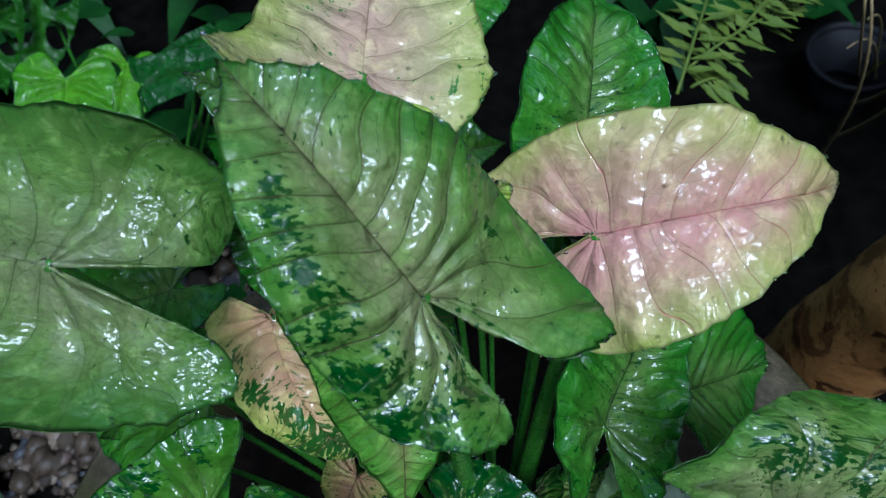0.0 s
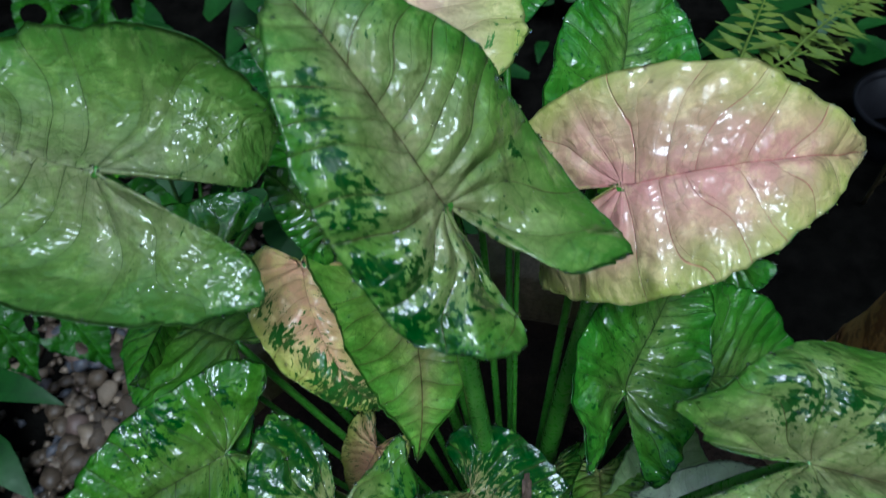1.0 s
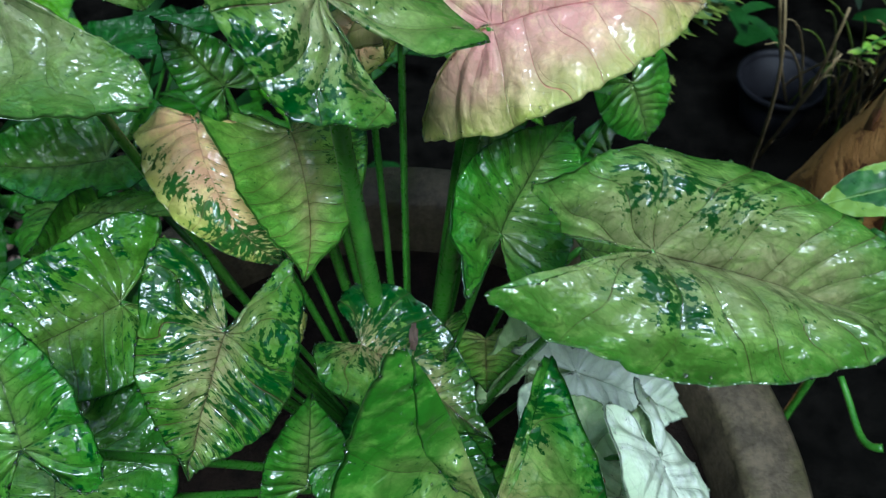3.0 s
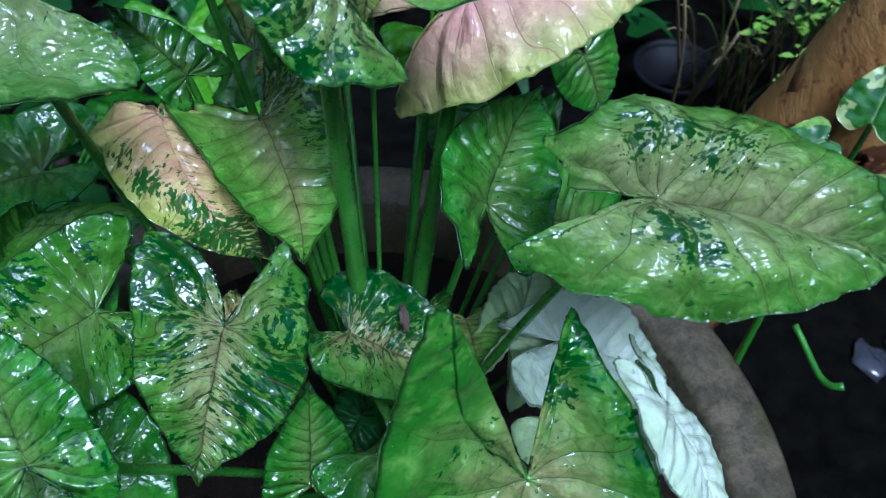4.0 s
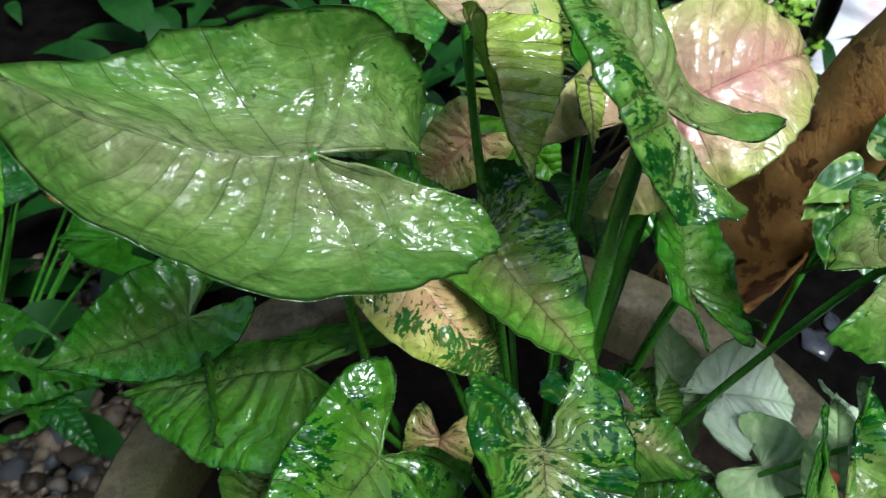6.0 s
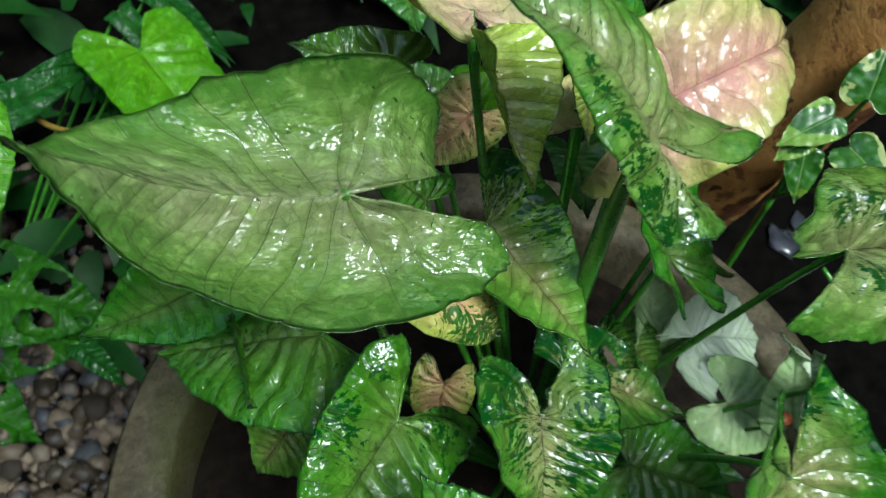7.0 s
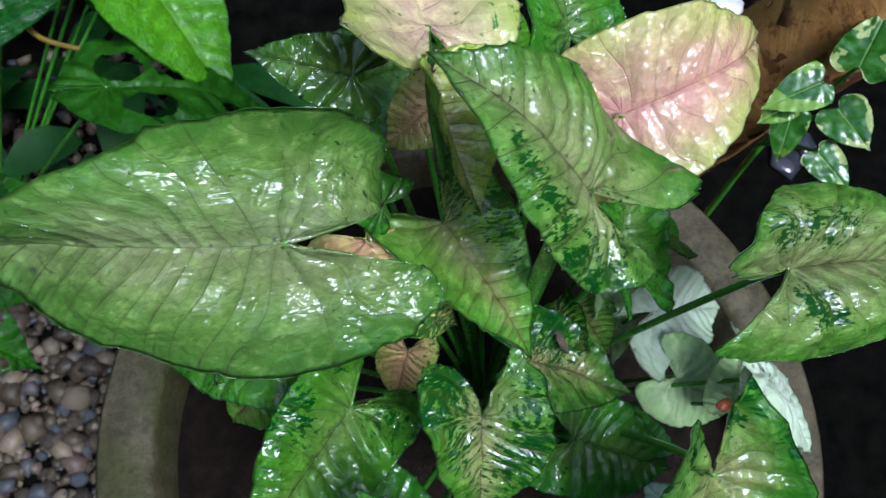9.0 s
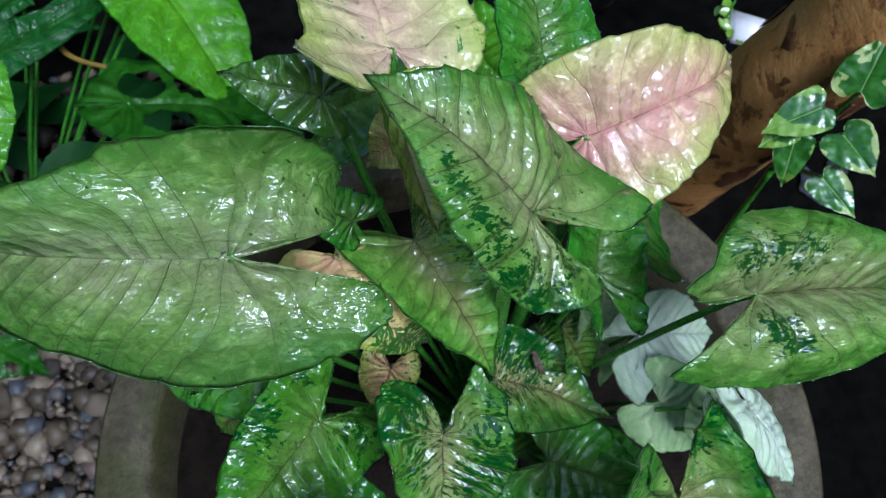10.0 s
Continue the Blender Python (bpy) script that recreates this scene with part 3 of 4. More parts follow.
def revolve(profile, segments=96):
    bm = bmesh.new()
    rings = [[bm.verts.new((r * math.cos(a), r * math.sin(a), z)) for a in (6.28319 * k / segments for k in range(segments))] for r, z in profile]
    for a, b in zip(rings, rings[1:]):
        for k in range(segments):
            bm.faces.new((a[k], a[(k + 1) % segments], b[(k + 1) % segments], b[k]))
    return bm


POT = (-0.041, 0.07)
RIM, RADIUS = 0.377, 0.245
SOIL_TOP = 0.325
ROOT = Vector((-0.02, 0.085, SOIL_TOP))
ground_sheet()
pot = thing("plant_pot", "large round old clay pot with a mossy rim, planted", "pot", (POT[0], POT[1], 0))
part("body", revolve([(0.155, 0.0), (0.175, 0.004), (0.225, 0.20), (0.238, 0.30), (RADIUS - 0.004, RIM - 0.010), (RADIUS - 0.001, RIM - 0.006)]), MOSSY, pot, "dark mossy outer wall")
part("rim", revolve([(RADIUS - 0.001, RIM - 0.006), (RADIUS, RIM - 0.003), (RADIUS - 0.003, RIM), (0.212, RIM), (0.207, RIM - 0.004), (0.204, 0.30), (0.20, 0.25)]), CLAY, pot, "worn brown clay rim")
bm = revolve([(0.204, SOIL_TOP), (0.12, SOIL_TOP + 0.006), (0.03, SOIL_TOP + 0.01)])
bm.faces.new([v for v in bm.verts if math.hypot(v.co.x, v.co.y) < 0.05])
part("soil", bm, SOIL, pot, "dark wet potting soil")

# ---------------------------------------------------------------- the plants in the pot
green_plant = thing("arrowhead_plant", "arrowhead plant, wet green leaves splashed dark green", "plant", ROOT, "plants in the clay pot")
pink_plant = thing("arrowhead_plant", "arrowhead plant with wet pink and cream leaves", "plant", ROOT, "plants in the clay pot")
white_plant = thing("arrowhead_plant", "low arrowhead plant with almost white leaves", "plant", ROOT, "plants in the clay pot")


def crumple(at, size):
    """A small crumpled, torn bit of withered leaf."""
    bm = bmesh.new()
    bmesh.ops.create_grid(bm, x_segments=9, y_segments=9, size=size)
    for v in list(bm.verts):
        if v.co.length > size * (0.75 + 0.35 * noise.noise(v.co * 900)):
            bm.verts.remove(v)
    for v in bm.verts:
        v.co.x *= 0.55
        v.co.y *= 1.9
        v.co.z = 0.004 * noise.noise(v.co * 420)
        v.co += Vector(at) - ROOT
    return bm


leaf(green_plant, SPECKLED, "light green leaf splashed with dark green, wet",
     x=-0.0220, y=0.0923, z=0.6879, rx=1.107, ry=-0.096, rz=0.793, L=0.0785, w=0.469, b=0.521, sL=0.250, sR=0.341, fL=0.628, fR=0.214, curl=0.520, bend=1.077, dL=-0.807, dR=-1.571, twist=0.063, side=0.053, fatL=1.622, fatR=0.882, notch=0.029, root=ROOT, stalk=0.0024, swell=2.3, spots=((-0.3, 0.22, 0.09), (-0.3, -0.05, 0.12), (-0.38, -0.22, 0.11), (-0.12, -0.32, 0.1), (-0.3, -0.3, 0.11), (-0.28, 0.35, 0.06), (-0.23, 0.47, 0.05), (-0.18, 0.55, 0.04), (0.32, -0.02, 0.03), (-0.37, -0.03, 0.1)), pucker=1.6)
leaf(green_plant, GREY_GREEN, "broad pale grey-green leaf with sunken veins, wet",
     x=-0.1239, y=0.1095, z=0.6839, rx=-0.038, ry=-0.426, rz=1.291, L=0.0999, w=0.637, b=0.570, sL=0.373, sR=0.411, fL=-0.850, fR=-0.828, curl=-0.809, bend=-1.588, dL=0.301, dR=1.298, twist=-0.868, side=0.138, fatL=0.879, fatR=1.123, notch=0.015, root=ROOT, veins=12, swell=1.4, quilt=0.011, pucker=1.1, stalk=0.0018, sag=(-0.07, 0.06, -0.02))
leaf(green_plant, OLIVE, "hanging olive-green leaf with dark green lobes",
     x=-0.0519, y=0.1325, z=0.5950, rx=-0.332, ry=0.085, rz=-2.797, L=0.0734, w=0.372, b=0.362, sL=0.251, sR=0.351, fL=0.059, fR=-0.163, curl=-0.461, bend=-0.604, dL=-0.308, dR=1.188, twist=0.410, side=0.169, fatL=0.399, fatR=0.393, root=ROOT, swell=1.6, spots=((-0.27, 0.12, 0.12), (-0.28, 0.3, 0.12), (-0.2, 0.45, 0.06), (-0.27, -0.2, 0.13), (-0.15, -0.08, 0.11)), pucker=1.9)
leaf(green_plant, SPECKLED, "large green leaf splashed with dark green at the lobes",
     x=0.0758, y=0.0561, z=0.6157, rx=-0.175, ry=0.289, rz=-1.775, L=0.0973, w=0.683, b=0.511, sL=0.117, sR=0.504, fL=1.000, fR=0.939, curl=0.820, bend=0.339, dL=-0.538, dR=0.038, twist=0.102, side=0.048, fatL=1.129, fatR=-0.273, notch=-0.047, root=ROOT, swell=1.3, spots=((-0.27, -0.07, 0.11), (-0.32, 0.02, 0.09), (-0.3, 0.17, 0.09), (-0.18, 0.13, 0.07), (0.25, 0, 0.09), (0.37, 0.07, 0.07), (-0.35, -0.15, 0.07)), pucker=1.7)
leaf(green_plant, PLAIN, "small green leaf with pinkish veins",
     x=0.0304, y=0.0993, z=0.5707, rx=0.170, ry=0.666, rz=-0.258, L=0.0624, w=0.473, b=0.569, sL=0.137, sR=0.258, fL=0.338, fR=0.434, curl=0.147, bend=-0.266, dL=-0.390, dR=-0.674, twist=0.082, side=0.121, fatL=0.409, fatR=0.400, root=ROOT, pucker=2.2)
leaf(green_plant, SPLASHED, "heart-shaped leaf densely splashed with dark green",
     x=-0.0665, y=0.0474, z=0.5842, rx=-0.577, ry=-0.699, rz=3.249, L=0.0527, w=0.550, b=0.501, sL=0.336, sR=0.529, fL=1.002, fR=-0.301, curl=-0.051, bend=0.255, dL=0.224, dR=0.021, twist=0.423, side=-0.115, fatL=0.115, fatR=0.830, notch=-0.024, root=ROOT, spots=((0.38, -0.35, 0.21), (0.43, -0.1, 0.17), (-0.37, 0, 0.13), (-0.4, 0.22, 0.14), (0.3, 0.17, 0.13), (-0.23, 0.39, 0.12), (-0.52, -0.2, 0.12)), pucker=2.2)
leaf(green_plant, TORN, "dark-splashed leaf with a brown torn spot",
     x=-0.0280, y=0.0742, z=0.5302, rx=-0.236, ry=0.003, rz=-1.976, L=0.0670, w=0.444, b=0.244, sL=0.229, sR=0.223, fL=0.442, fR=0.393, curl=0.142, bend=0.318, dL=0.412, dR=-0.247, twist=0.242, side=0.171, fatL=0.393, fatR=0.381, root=ROOT, spots=((-0.28, -0.02, 0.22), (-0.37, 0.2, 0.24), (-0.37, 0.5, 0.19), (-0.08, -0.1, 0.1)), pucker=2.2)
part("withered_patch", crumple((-0.006, 0.074, 0.535), 0.006), BROWN_TEAR, green_plant, "brown torn leaf spot")
leaf(green_plant, FOLDED, "upright folded green leaf with long lobes",
     x=0.0230, y=-0.0109, z=0.5667, rx=-0.742, ry=-0.169, rz=-3.466, L=0.0994, w=0.453, b=0.578, sL=-0.008, sR=0.474, fL=0.142, fR=0.501, curl=-0.182, bend=0.196, dL=-0.006, dR=-0.211, twist=-0.141, side=-0.008, fatL=0.034, fatR=-0.399, notch=0.035, wR=1.135, root=ROOT, quilt=0.03, spots=((-0.07, -0.53, 0.08), (-0.02, -0.42, 0.07), (-0.3, -0.22, 0.07), (0, -0.32, 0.08), (-0.12, -0.47, 0.06)), pucker=3.4)
leaf(green_plant, STREAKED, "bright green leaf with a few dark streaks",
     x=-0.1170, y=0.0737, z=0.5637, rx=0.089, ry=-0.437, rz=2.160, L=0.0782, w=0.405, b=0.369, sL=0.332, sR=0.300, fL=0.215, fR=0.299, curl=0.100, bend=0.089, dL=0.926, dR=-0.540, twist=-0.049, side=-0.027, fatL=0.409, fatR=0.443, root=ROOT, quilt=0.03, spots=((0.27, 0.24, 0.15), (-0.23, -0.12, 0.19), (0.28, -0.12, 0.09), (-0.38, -0.03, 0.13)), pucker=2.2)
leaf(green_plant, PLAIN, "dark green leaf in the shade",
     x=-0.1710, y=0.1960, z=0.5154, rx=0.148, ry=-0.195, rz=1.927, L=0.0698, w=0.454, b=0.441, sL=0.215, sR=0.360, fL=0.368, fR=0.456, curl=0.026, bend=-0.190, dL=-0.559, dR=0.200, twist=0.309, side=0.107, fatL=0.400, fatR=0.400, root=ROOT, pucker=2)
leaf(green_plant, STREAKED, "green leaf drooping over the rim",
     x=-0.1321, y=0.1315, z=0.5466, rx=-0.329, ry=0.141, rz=1.013, L=0.0893, w=0.501, b=0.485, sL=0.422, sR=0.360, fL=-0.031, fR=-0.181, curl=0.232, bend=0.200, dL=0.200, dR=0.200, twist=-0.137, side=-0.074, fatL=0.412, fatR=0.400, root=ROOT, pucker=2)
leaf(green_plant, SHINY, "shiny dark olive leaf with sunken veins", x=-0.0748, y=0.1894, z=0.6419, rx=0.382, ry=-0.517, rz=1.012, L=0.0445, w=0.36, b=0.35, sL=0.30, sR=0.30, fL=0.04, fR=0.04, curl=0.05, bend=0.1, dL=0.1, dR=0.1, quilt=0.035, veins=6, pucker=0.8, root=ROOT)
leaf(green_plant, STREAKED, "large green leaf in the shade", x=-0.0642, y=0.2478, z=0.5386, rx=0.299, ry=0.328, rz=-1.492, L=0.0652, w=0.5, b=0.4, root=ROOT)
leaf(green_plant, BRIGHT, "bright green leaf behind the stalks", x=0.0321, y=0.2781, z=0.5166, rx=-0.521, ry=0.417, rz=-2.774, L=0.0566, w=0.45, b=0.35, root=ROOT)
leaf(green_plant, PLAIN, "glossy green leaf deep in the plant", x=0.0937, y=0.2115, z=0.4906, rx=-0.722, ry=-0.186, rz=2.096, L=0.0455, w=0.45, b=0.35, root=ROOT)
leaf(green_plant, PLAIN, "crinkled mid-green leaf, very wet",
     x=0.0289, y=0.1882, z=0.6267, rx=0.484, ry=0.520, rz=0.034, L=0.0678, w=0.481, b=0.493, sL=0.357, sR=0.354, fL=0.310, fR=0.388, curl=0.161, bend=0.531, dL=0.141, dR=0.200, twist=0.139, side=0.030, fatL=0.400, fatR=0.399, root=ROOT, pucker=2.6)
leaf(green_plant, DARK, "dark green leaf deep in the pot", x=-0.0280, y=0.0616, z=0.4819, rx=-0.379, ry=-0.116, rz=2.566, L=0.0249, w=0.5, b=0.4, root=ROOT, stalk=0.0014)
leaf(green_plant, PLAIN, "dark green leaf deep in the pot", x=0.0093, y=0.0587, z=0.4741, rx=-0.074, ry=0.219, rz=-2.624, L=0.0292, w=0.5, b=0.4, root=ROOT, stalk=0.0014)
leaf(green_plant, PLAIN, "small round green leaf",
     x=0.0948, y=0.1946, z=0.5602, rx=-1.074, ry=0.187, rz=-2.524, L=0.0377, w=0.566, b=0.500, sL=0.360, sR=0.361, fL=0.144, fR=0.138, curl=0.152, bend=0.382, dL=0.200, dR=0.200, twist=-0.031, side=-0.003, fatL=0.400, fatR=0.400, root=ROOT, stalk=0.0012)
leaf(green_plant, PLAIN, "green leaf in the shade of others",
     x=0.0712, y=0.1333, z=0.5145, rx=-0.757, ry=0.270, rz=-1.338, L=0.0743, w=0.548, b=0.409, sL=0.360, sR=0.360, fL=0.283, fR=0.318, curl=-0.093, bend=-0.071, dL=0.200, dR=-0.550, twist=-0.635, side=-0.074, fatL=0.400, fatR=0.400, root=ROOT)
leaf(pink_plant, PINK, "pink leaf with yellow-green margin, wet",
     x=0.0261, y=0.1374, z=0.6403, rx=0.581, ry=0.277, rz=-1.575, L=0.0935, w=0.397, b=0.648, sL=0.128, sR=0.182, fL=0.494, fR=-0.168, curl=0.101, bend=1.493, dL=-0.236, dR=0.923, twist=0.224, side=-0.194, fatL=0.339, fatR=0.127, notch=0.000, root=ROOT, stalk=0.002, swell=3.0, veins=7, quilt=0.013, pucker=1.2)
leaf(pink_plant, CREAM, "cream and pink leaf, very wet", x=-0.0443, y=0.1849, z=0.6697, rx=0.066, ry=0.525, rz=0.014, L=0.0775, w=0.501, b=0.302, sL=0.590, sR=0.256, fL=-0.259, fR=-0.033, curl=-0.334, bend=0.273, dL=-0.391, dR=0.643, twist=0.417, side=0.032, fatL=1.312, fatR=0.358, root=ROOT, quilt=0.012, veins=6)
leaf(pink_plant, YELLOW_GREEN, "hanging yellow-green leaf with a shiny face",
     x=-0.0505, y=0.1630, z=0.6707, rx=-0.636, ry=-0.530, rz=-2.738, L=0.0571, w=0.480, b=0.120, sL=0.150, sR=0.150, fL=0.397, fR=0.362, curl=-0.310, bend=-0.101, dL=0.200, dR=0.200, twist=-0.033, side=0.052, fatL=0.398, fatR=0.400, root=ROOT)
leaf(pink_plant, ROSE_SPECKLED, "rose and yellow leaf with dark green specks",
     x=-0.0886, y=0.1332, z=0.6020, rx=-0.140, ry=0.174, rz=3.323, L=0.0775, w=0.325, b=0.20, sL=0.20, sR=0.30, fL=-0.429, fR=0.106, curl=0.307, bend=1.369, dL=1.108, dR=0.276, twist=0.271, side=-0.234, fatL=0.400, fatR=0.398, root=ROOT, spots=((0.07, 0.49, 0.1), (0.03, 0.69, 0.13), (0.17, 0.32, 0.07), (0.23, 0.13, 0.06), (-0.03, 0.9, 0.13)))
leaf(white_plant, WHITE, "almost white leaf with a small hole",
     x=0.0650, y=0.0804, z=0.4915, rx=-0.396, ry=0.327, rz=-1.885, L=0.0667, w=0.392, b=0.498, sL=0.000, sR=0.506, fL=0.214, fR=0.308, curl=-0.241, bend=0.414, dL=-0.454, dR=-0.272, twist=0.080, side=0.012, fatL=0.350, fatR=0.752, root=ROOT, stalk=0.0012)
leaf(white_plant, PALE, "pale yellowish green leaf",
     x=0.0434, y=0.0866, z=0.4801, rx=0.523, ry=0.829, rz=-0.214, L=0.0499, w=0.542, b=0.498, sL=0.348, sR=0.360, fL=0.258, fR=0.264, curl=0.136, bend=0.514, dL=0.196, dR=0.200, twist=0.442, side=0.026, fatL=0.397, fatR=0.400, root=ROOT, stalk=0.0012)
leaf(white_plant, PALE, "pale green rounded leaf",
     x=0.0593, y=0.0409, z=0.4924, rx=-0.25, ry=0.25, rz=-2.45, L=0.0430, w=0.60, b=0.42, sL=0.40, sR=0.40, fL=0.05, fR=0.05, curl=0.1, bend=0.25, dL=0.1, dR=0.1, root=ROOT, stalk=0.0012)
leaf(white_plant, WHITE, "white leaf by the pot's rim",
     x=0.0860, y=0.0209, z=0.5377, rx=-0.627, ry=-0.730, rz=-2.195, L=0.0554, w=0.581, b=0.491, sL=0.360, sR=0.343, fL=0.153, fR=0.147, curl=0.284, bend=0.375, dL=0.200, dR=0.153, twist=-0.355, side=-0.019, fatL=0.400, fatR=0.396, root=ROOT, stalk=0.0012)
leaf(white_plant, PALE, "small pale green leaf", x=0.0735, y=0.0159, z=0.5101, rx=0.812, ry=-0.293, rz=-0.593, L=0.0413, w=0.38, b=0.18, sL=0.2, sR=0.2, root=ROOT, stalk=0.001)
leaf(white_plant, WHITE, "pale leaf low over the soil", x=0.0339, y=-0.0478, z=0.4934, rx=0.119, ry=-0.201, rz=0.361, L=0.0508, w=0.5, b=0.3, root=ROOT, stalk=0.001)
leaf(green_plant, PLAIN, "green leaf low in the pot", x=-0.0135, y=0.0290, z=0.5111, rx=-0.226, ry=0.198, rz=-2.221, L=0.0640, w=0.45, b=0.4, root=ROOT)
leaf(green_plant, PLAIN, "broad green leaf leaning out of the pot", x=-0.1348, y=0.0084, z=0.5363, rx=0.415, ry=0.119, rz=0.314, L=0.0741, w=0.6, b=0.4, root=ROOT)
leaf(green_plant, PLAIN, "green leaf pointing up", x=-0.1148, y=-0.0012, z=0.6010, rx=0.736, ry=-0.068, rz=0.270, L=0.0458, w=0.45, b=0.4, root=ROOT)
leaf(pink_plant, ROSE_SPECKLED, "small rose leaf under the green ones", x=-0.0763, y=0.1061, z=0.4926, rx=-0.705, ry=-0.005, rz=2.514, L=0.0342, w=0.5, b=0.4, root=ROOT, stalk=0.0014)
leaf(green_plant, OLIVE, "small yellowing leaf over the rim", x=-0.1546, y=0.1160, z=0.4887, rx=-0.848, ry=-0.179, rz=2.032, L=0.0465, w=0.5, b=0.35, root=ROOT, stalk=0.0014)
leaf(pink_plant, ROSE_SPECKLED, "pink leaf streaked with green", x=-0.0308, y=0.1958, z=0.5896, rx=-0.570, ry=-0.302, rz=1.971, L=0.0380, w=0.5, b=0.4, root=ROOT, stalk=0.0016)
leaf(green_plant, PLAIN, "dark green leaf hanging behind the big one", x=-0.0189, y=0.3318, z=0.5933, rx=-0.063, ry=-0.033, rz=2.997, L=0.0729, w=0.450, b=0.350, root=ROOT)
leaf(green_plant, PLAIN, "dark shiny leaf hanging among the stalks", x=0.0297, y=0.1825, z=0.5502, rx=-0.194, ry=0.034, rz=2.894, L=0.0388, w=0.400, b=0.250, root=ROOT, stalk=0.0014)
leaf(pink_plant, YELLOW_GREEN, "narrow yellow-green leaf hanging down", x=-0.0059, y=0.1525, z=0.6470, rx=-0.542, ry=-0.271, rz=3.093, L=0.0263, w=0.250, b=0.100, sL=0.120, sR=0.120, root=ROOT, stalk=0.001)
leaf(green_plant, PLAIN, "dark green leaf behind the splashed one", x=-0.0770, y=0.1441, z=0.6089, rx=0.935, ry=-0.342, rz=0.764, L=0.0369, w=0.36, b=0.30, root=ROOT, stalk=0.0014)
leaf(green_plant, PLAIN, "upright green leaf low in the pot", x=-0.0493, y=0.0231, z=0.5037, rx=1.116, ry=0.226, rz=0.143, L=0.0447, w=0.42, b=0.30, root=ROOT, stalk=0.0014)
leaf(green_plant, STREAKED, "green leaf deep among the stalks", x=-0.0260, y=0.0407, z=0.4807, rx=-0.517, ry=0.190, rz=0.172, L=0.0489, w=0.60, b=0.30, root=ROOT, stalk=0.0014)
leaf(green_plant, OLIVE, "small olive leaf beside the torn one", x=0.0241, y=0.0981, z=0.4916, rx=0.568, ry=0.080, rz=3.169, L=0.0387, w=0.50, b=0.30, root=ROOT, stalk=0.0014)
leaf(green_plant, STREAKED, "green leaf under the streaked one", x=-0.1626, y=0.1449, z=0.5111, rx=1.307, ry=-0.702, rz=1.872, L=0.0532, w=0.50, b=0.35, root=ROOT, stalk=0.0014)
leaf(green_plant, PLAIN, "green leaf hanging low over the soil", x=0.0034, y=0.0345, z=0.4848, rx=0.370, ry=-0.343, rz=3.962, L=0.0535, w=0.42, b=0.30, root=ROOT, stalk=0.0014)
leaf(green_plant, SPLASHED, "small splashed leaf among the stalks", x=0.0038, y=0.0917, z=0.5102, rx=0.863, ry=0.449, rz=3.629, L=0.0333, w=0.45, b=0.30, root=ROOT, stalk=0.0014)
bm = bmesh.new()
bmesh.ops.create_icosphere(bm, subdivisions=3, radius=0.0030)
for v in bm.verts:
    v.co = Vector((v.co.x * 1.5, v.co.y, v.co.z * 0.9)) * (1 + 0.3 * noise.noise(v.co * 350)) + Vector((0.062, 0.017, 0.526)) - ROOT
part("withered_bud", bm, BUD, white_plant, "small reddish brown withered bud")
for plant, places in drops.items():
    ob = part_of("dew", drop_mesh([(p - plant.location, r) for p, r in places]), WATER, plant, "clear water drops")
    tagged(ob, kind="stuff")

# ---------------------------------------------------------------- the tree behind
trunk = thing("tree_trunk", "leaning tree trunk with peeling orange-brown bark", "tree", (0.256, 0.304, 0))


def bark_tube(points, r0, r1):
    bm = tube_mesh(points, r0, r1, 40, 60)
    bm.normal_update()
    for v in bm.verts:
        n = noise.noise(v.co * 22) * 0.5 + noise.noise(v.co * 60) * 0.22
        v.co += v.normal * n * 0.006
    return bm


def flake(points, r0, r1, t, a, size, rnd):
    """A thin uneven plate of bark that lies on the trunk."""
    p = [Vector(q) for q in points]
    bm = bmesh.new()
    rows = []
    edge = [rnd.uniform(0.35, 1.15) for _ in range(24)]
    for i in range(5):
        row = []
        for k in range(12):
            s = i / 4
            ang = 6.28319 * k / 12
            u, v = math.cos(ang) * s * edge[k] * size * 1.5, math.sin(ang) * s * edge[k + 12] * size
            tt = t + u / 1.05
            c = p[0] * (1 - tt) ** 3 + p[1] * 3 * tt * (1 - tt) ** 2 + p[2] * 3 * tt * tt * (1 - tt) + p[3] * tt ** 3
            d = (p[1] - p[0]) * (1 - tt) ** 2 + (p[2] - p[1]) * 2 * tt * (1 - tt) + (p[3] - p[2]) * tt * tt
            r = r0 + (r1 - r0) * tt
            b = a + v / r
            lift = 0.0006 * (1 - s ** 4) + 0.0006 + 0.0012 * noise.noise(Vector((u * 90, v * 90, t * 50)))
            row.append(bm.verts.new(c + d.to_track_quat("Z", "Y") @ Vector(((r + lift) * math.cos(b), (r + lift) * math.sin(b), 0))))
        rows.append(row)
    for a_, b_ in zip(rows[1:], rows[2:]):
        for k in range(12):
            bm.faces.new((a_[k], a_[(k + 1) % 12], b_[(k + 1) % 12], b_[k]))
    bm.faces.new(rows[1])
    for v in rows[0]:
        bm.verts.remove(v)
    bmesh.ops.recalc_face_normals(bm, faces=bm.faces)
    return bm


TRUNK = ((0.0, 0.0, -0.02), (-0.025, -0.03, 0.25), (0.0, -0.08, 0.55), (0.213, -0.17, 0.94))
rnd = random.Random(5)
for k in range(150):
    part("bark_flake", flake(TRUNK, 0.043, 0.045, rnd.uniform(0.22, 0.95), rnd.uniform(0, 6.28), rnd.uniform(0.004, 0.016), rnd), BARK_PALE if k % 5 < 2 else BARK_DARK, trunk)
part("trunk", bark_tube(TRUNK, 0.043, 0.045), BARK, trunk)

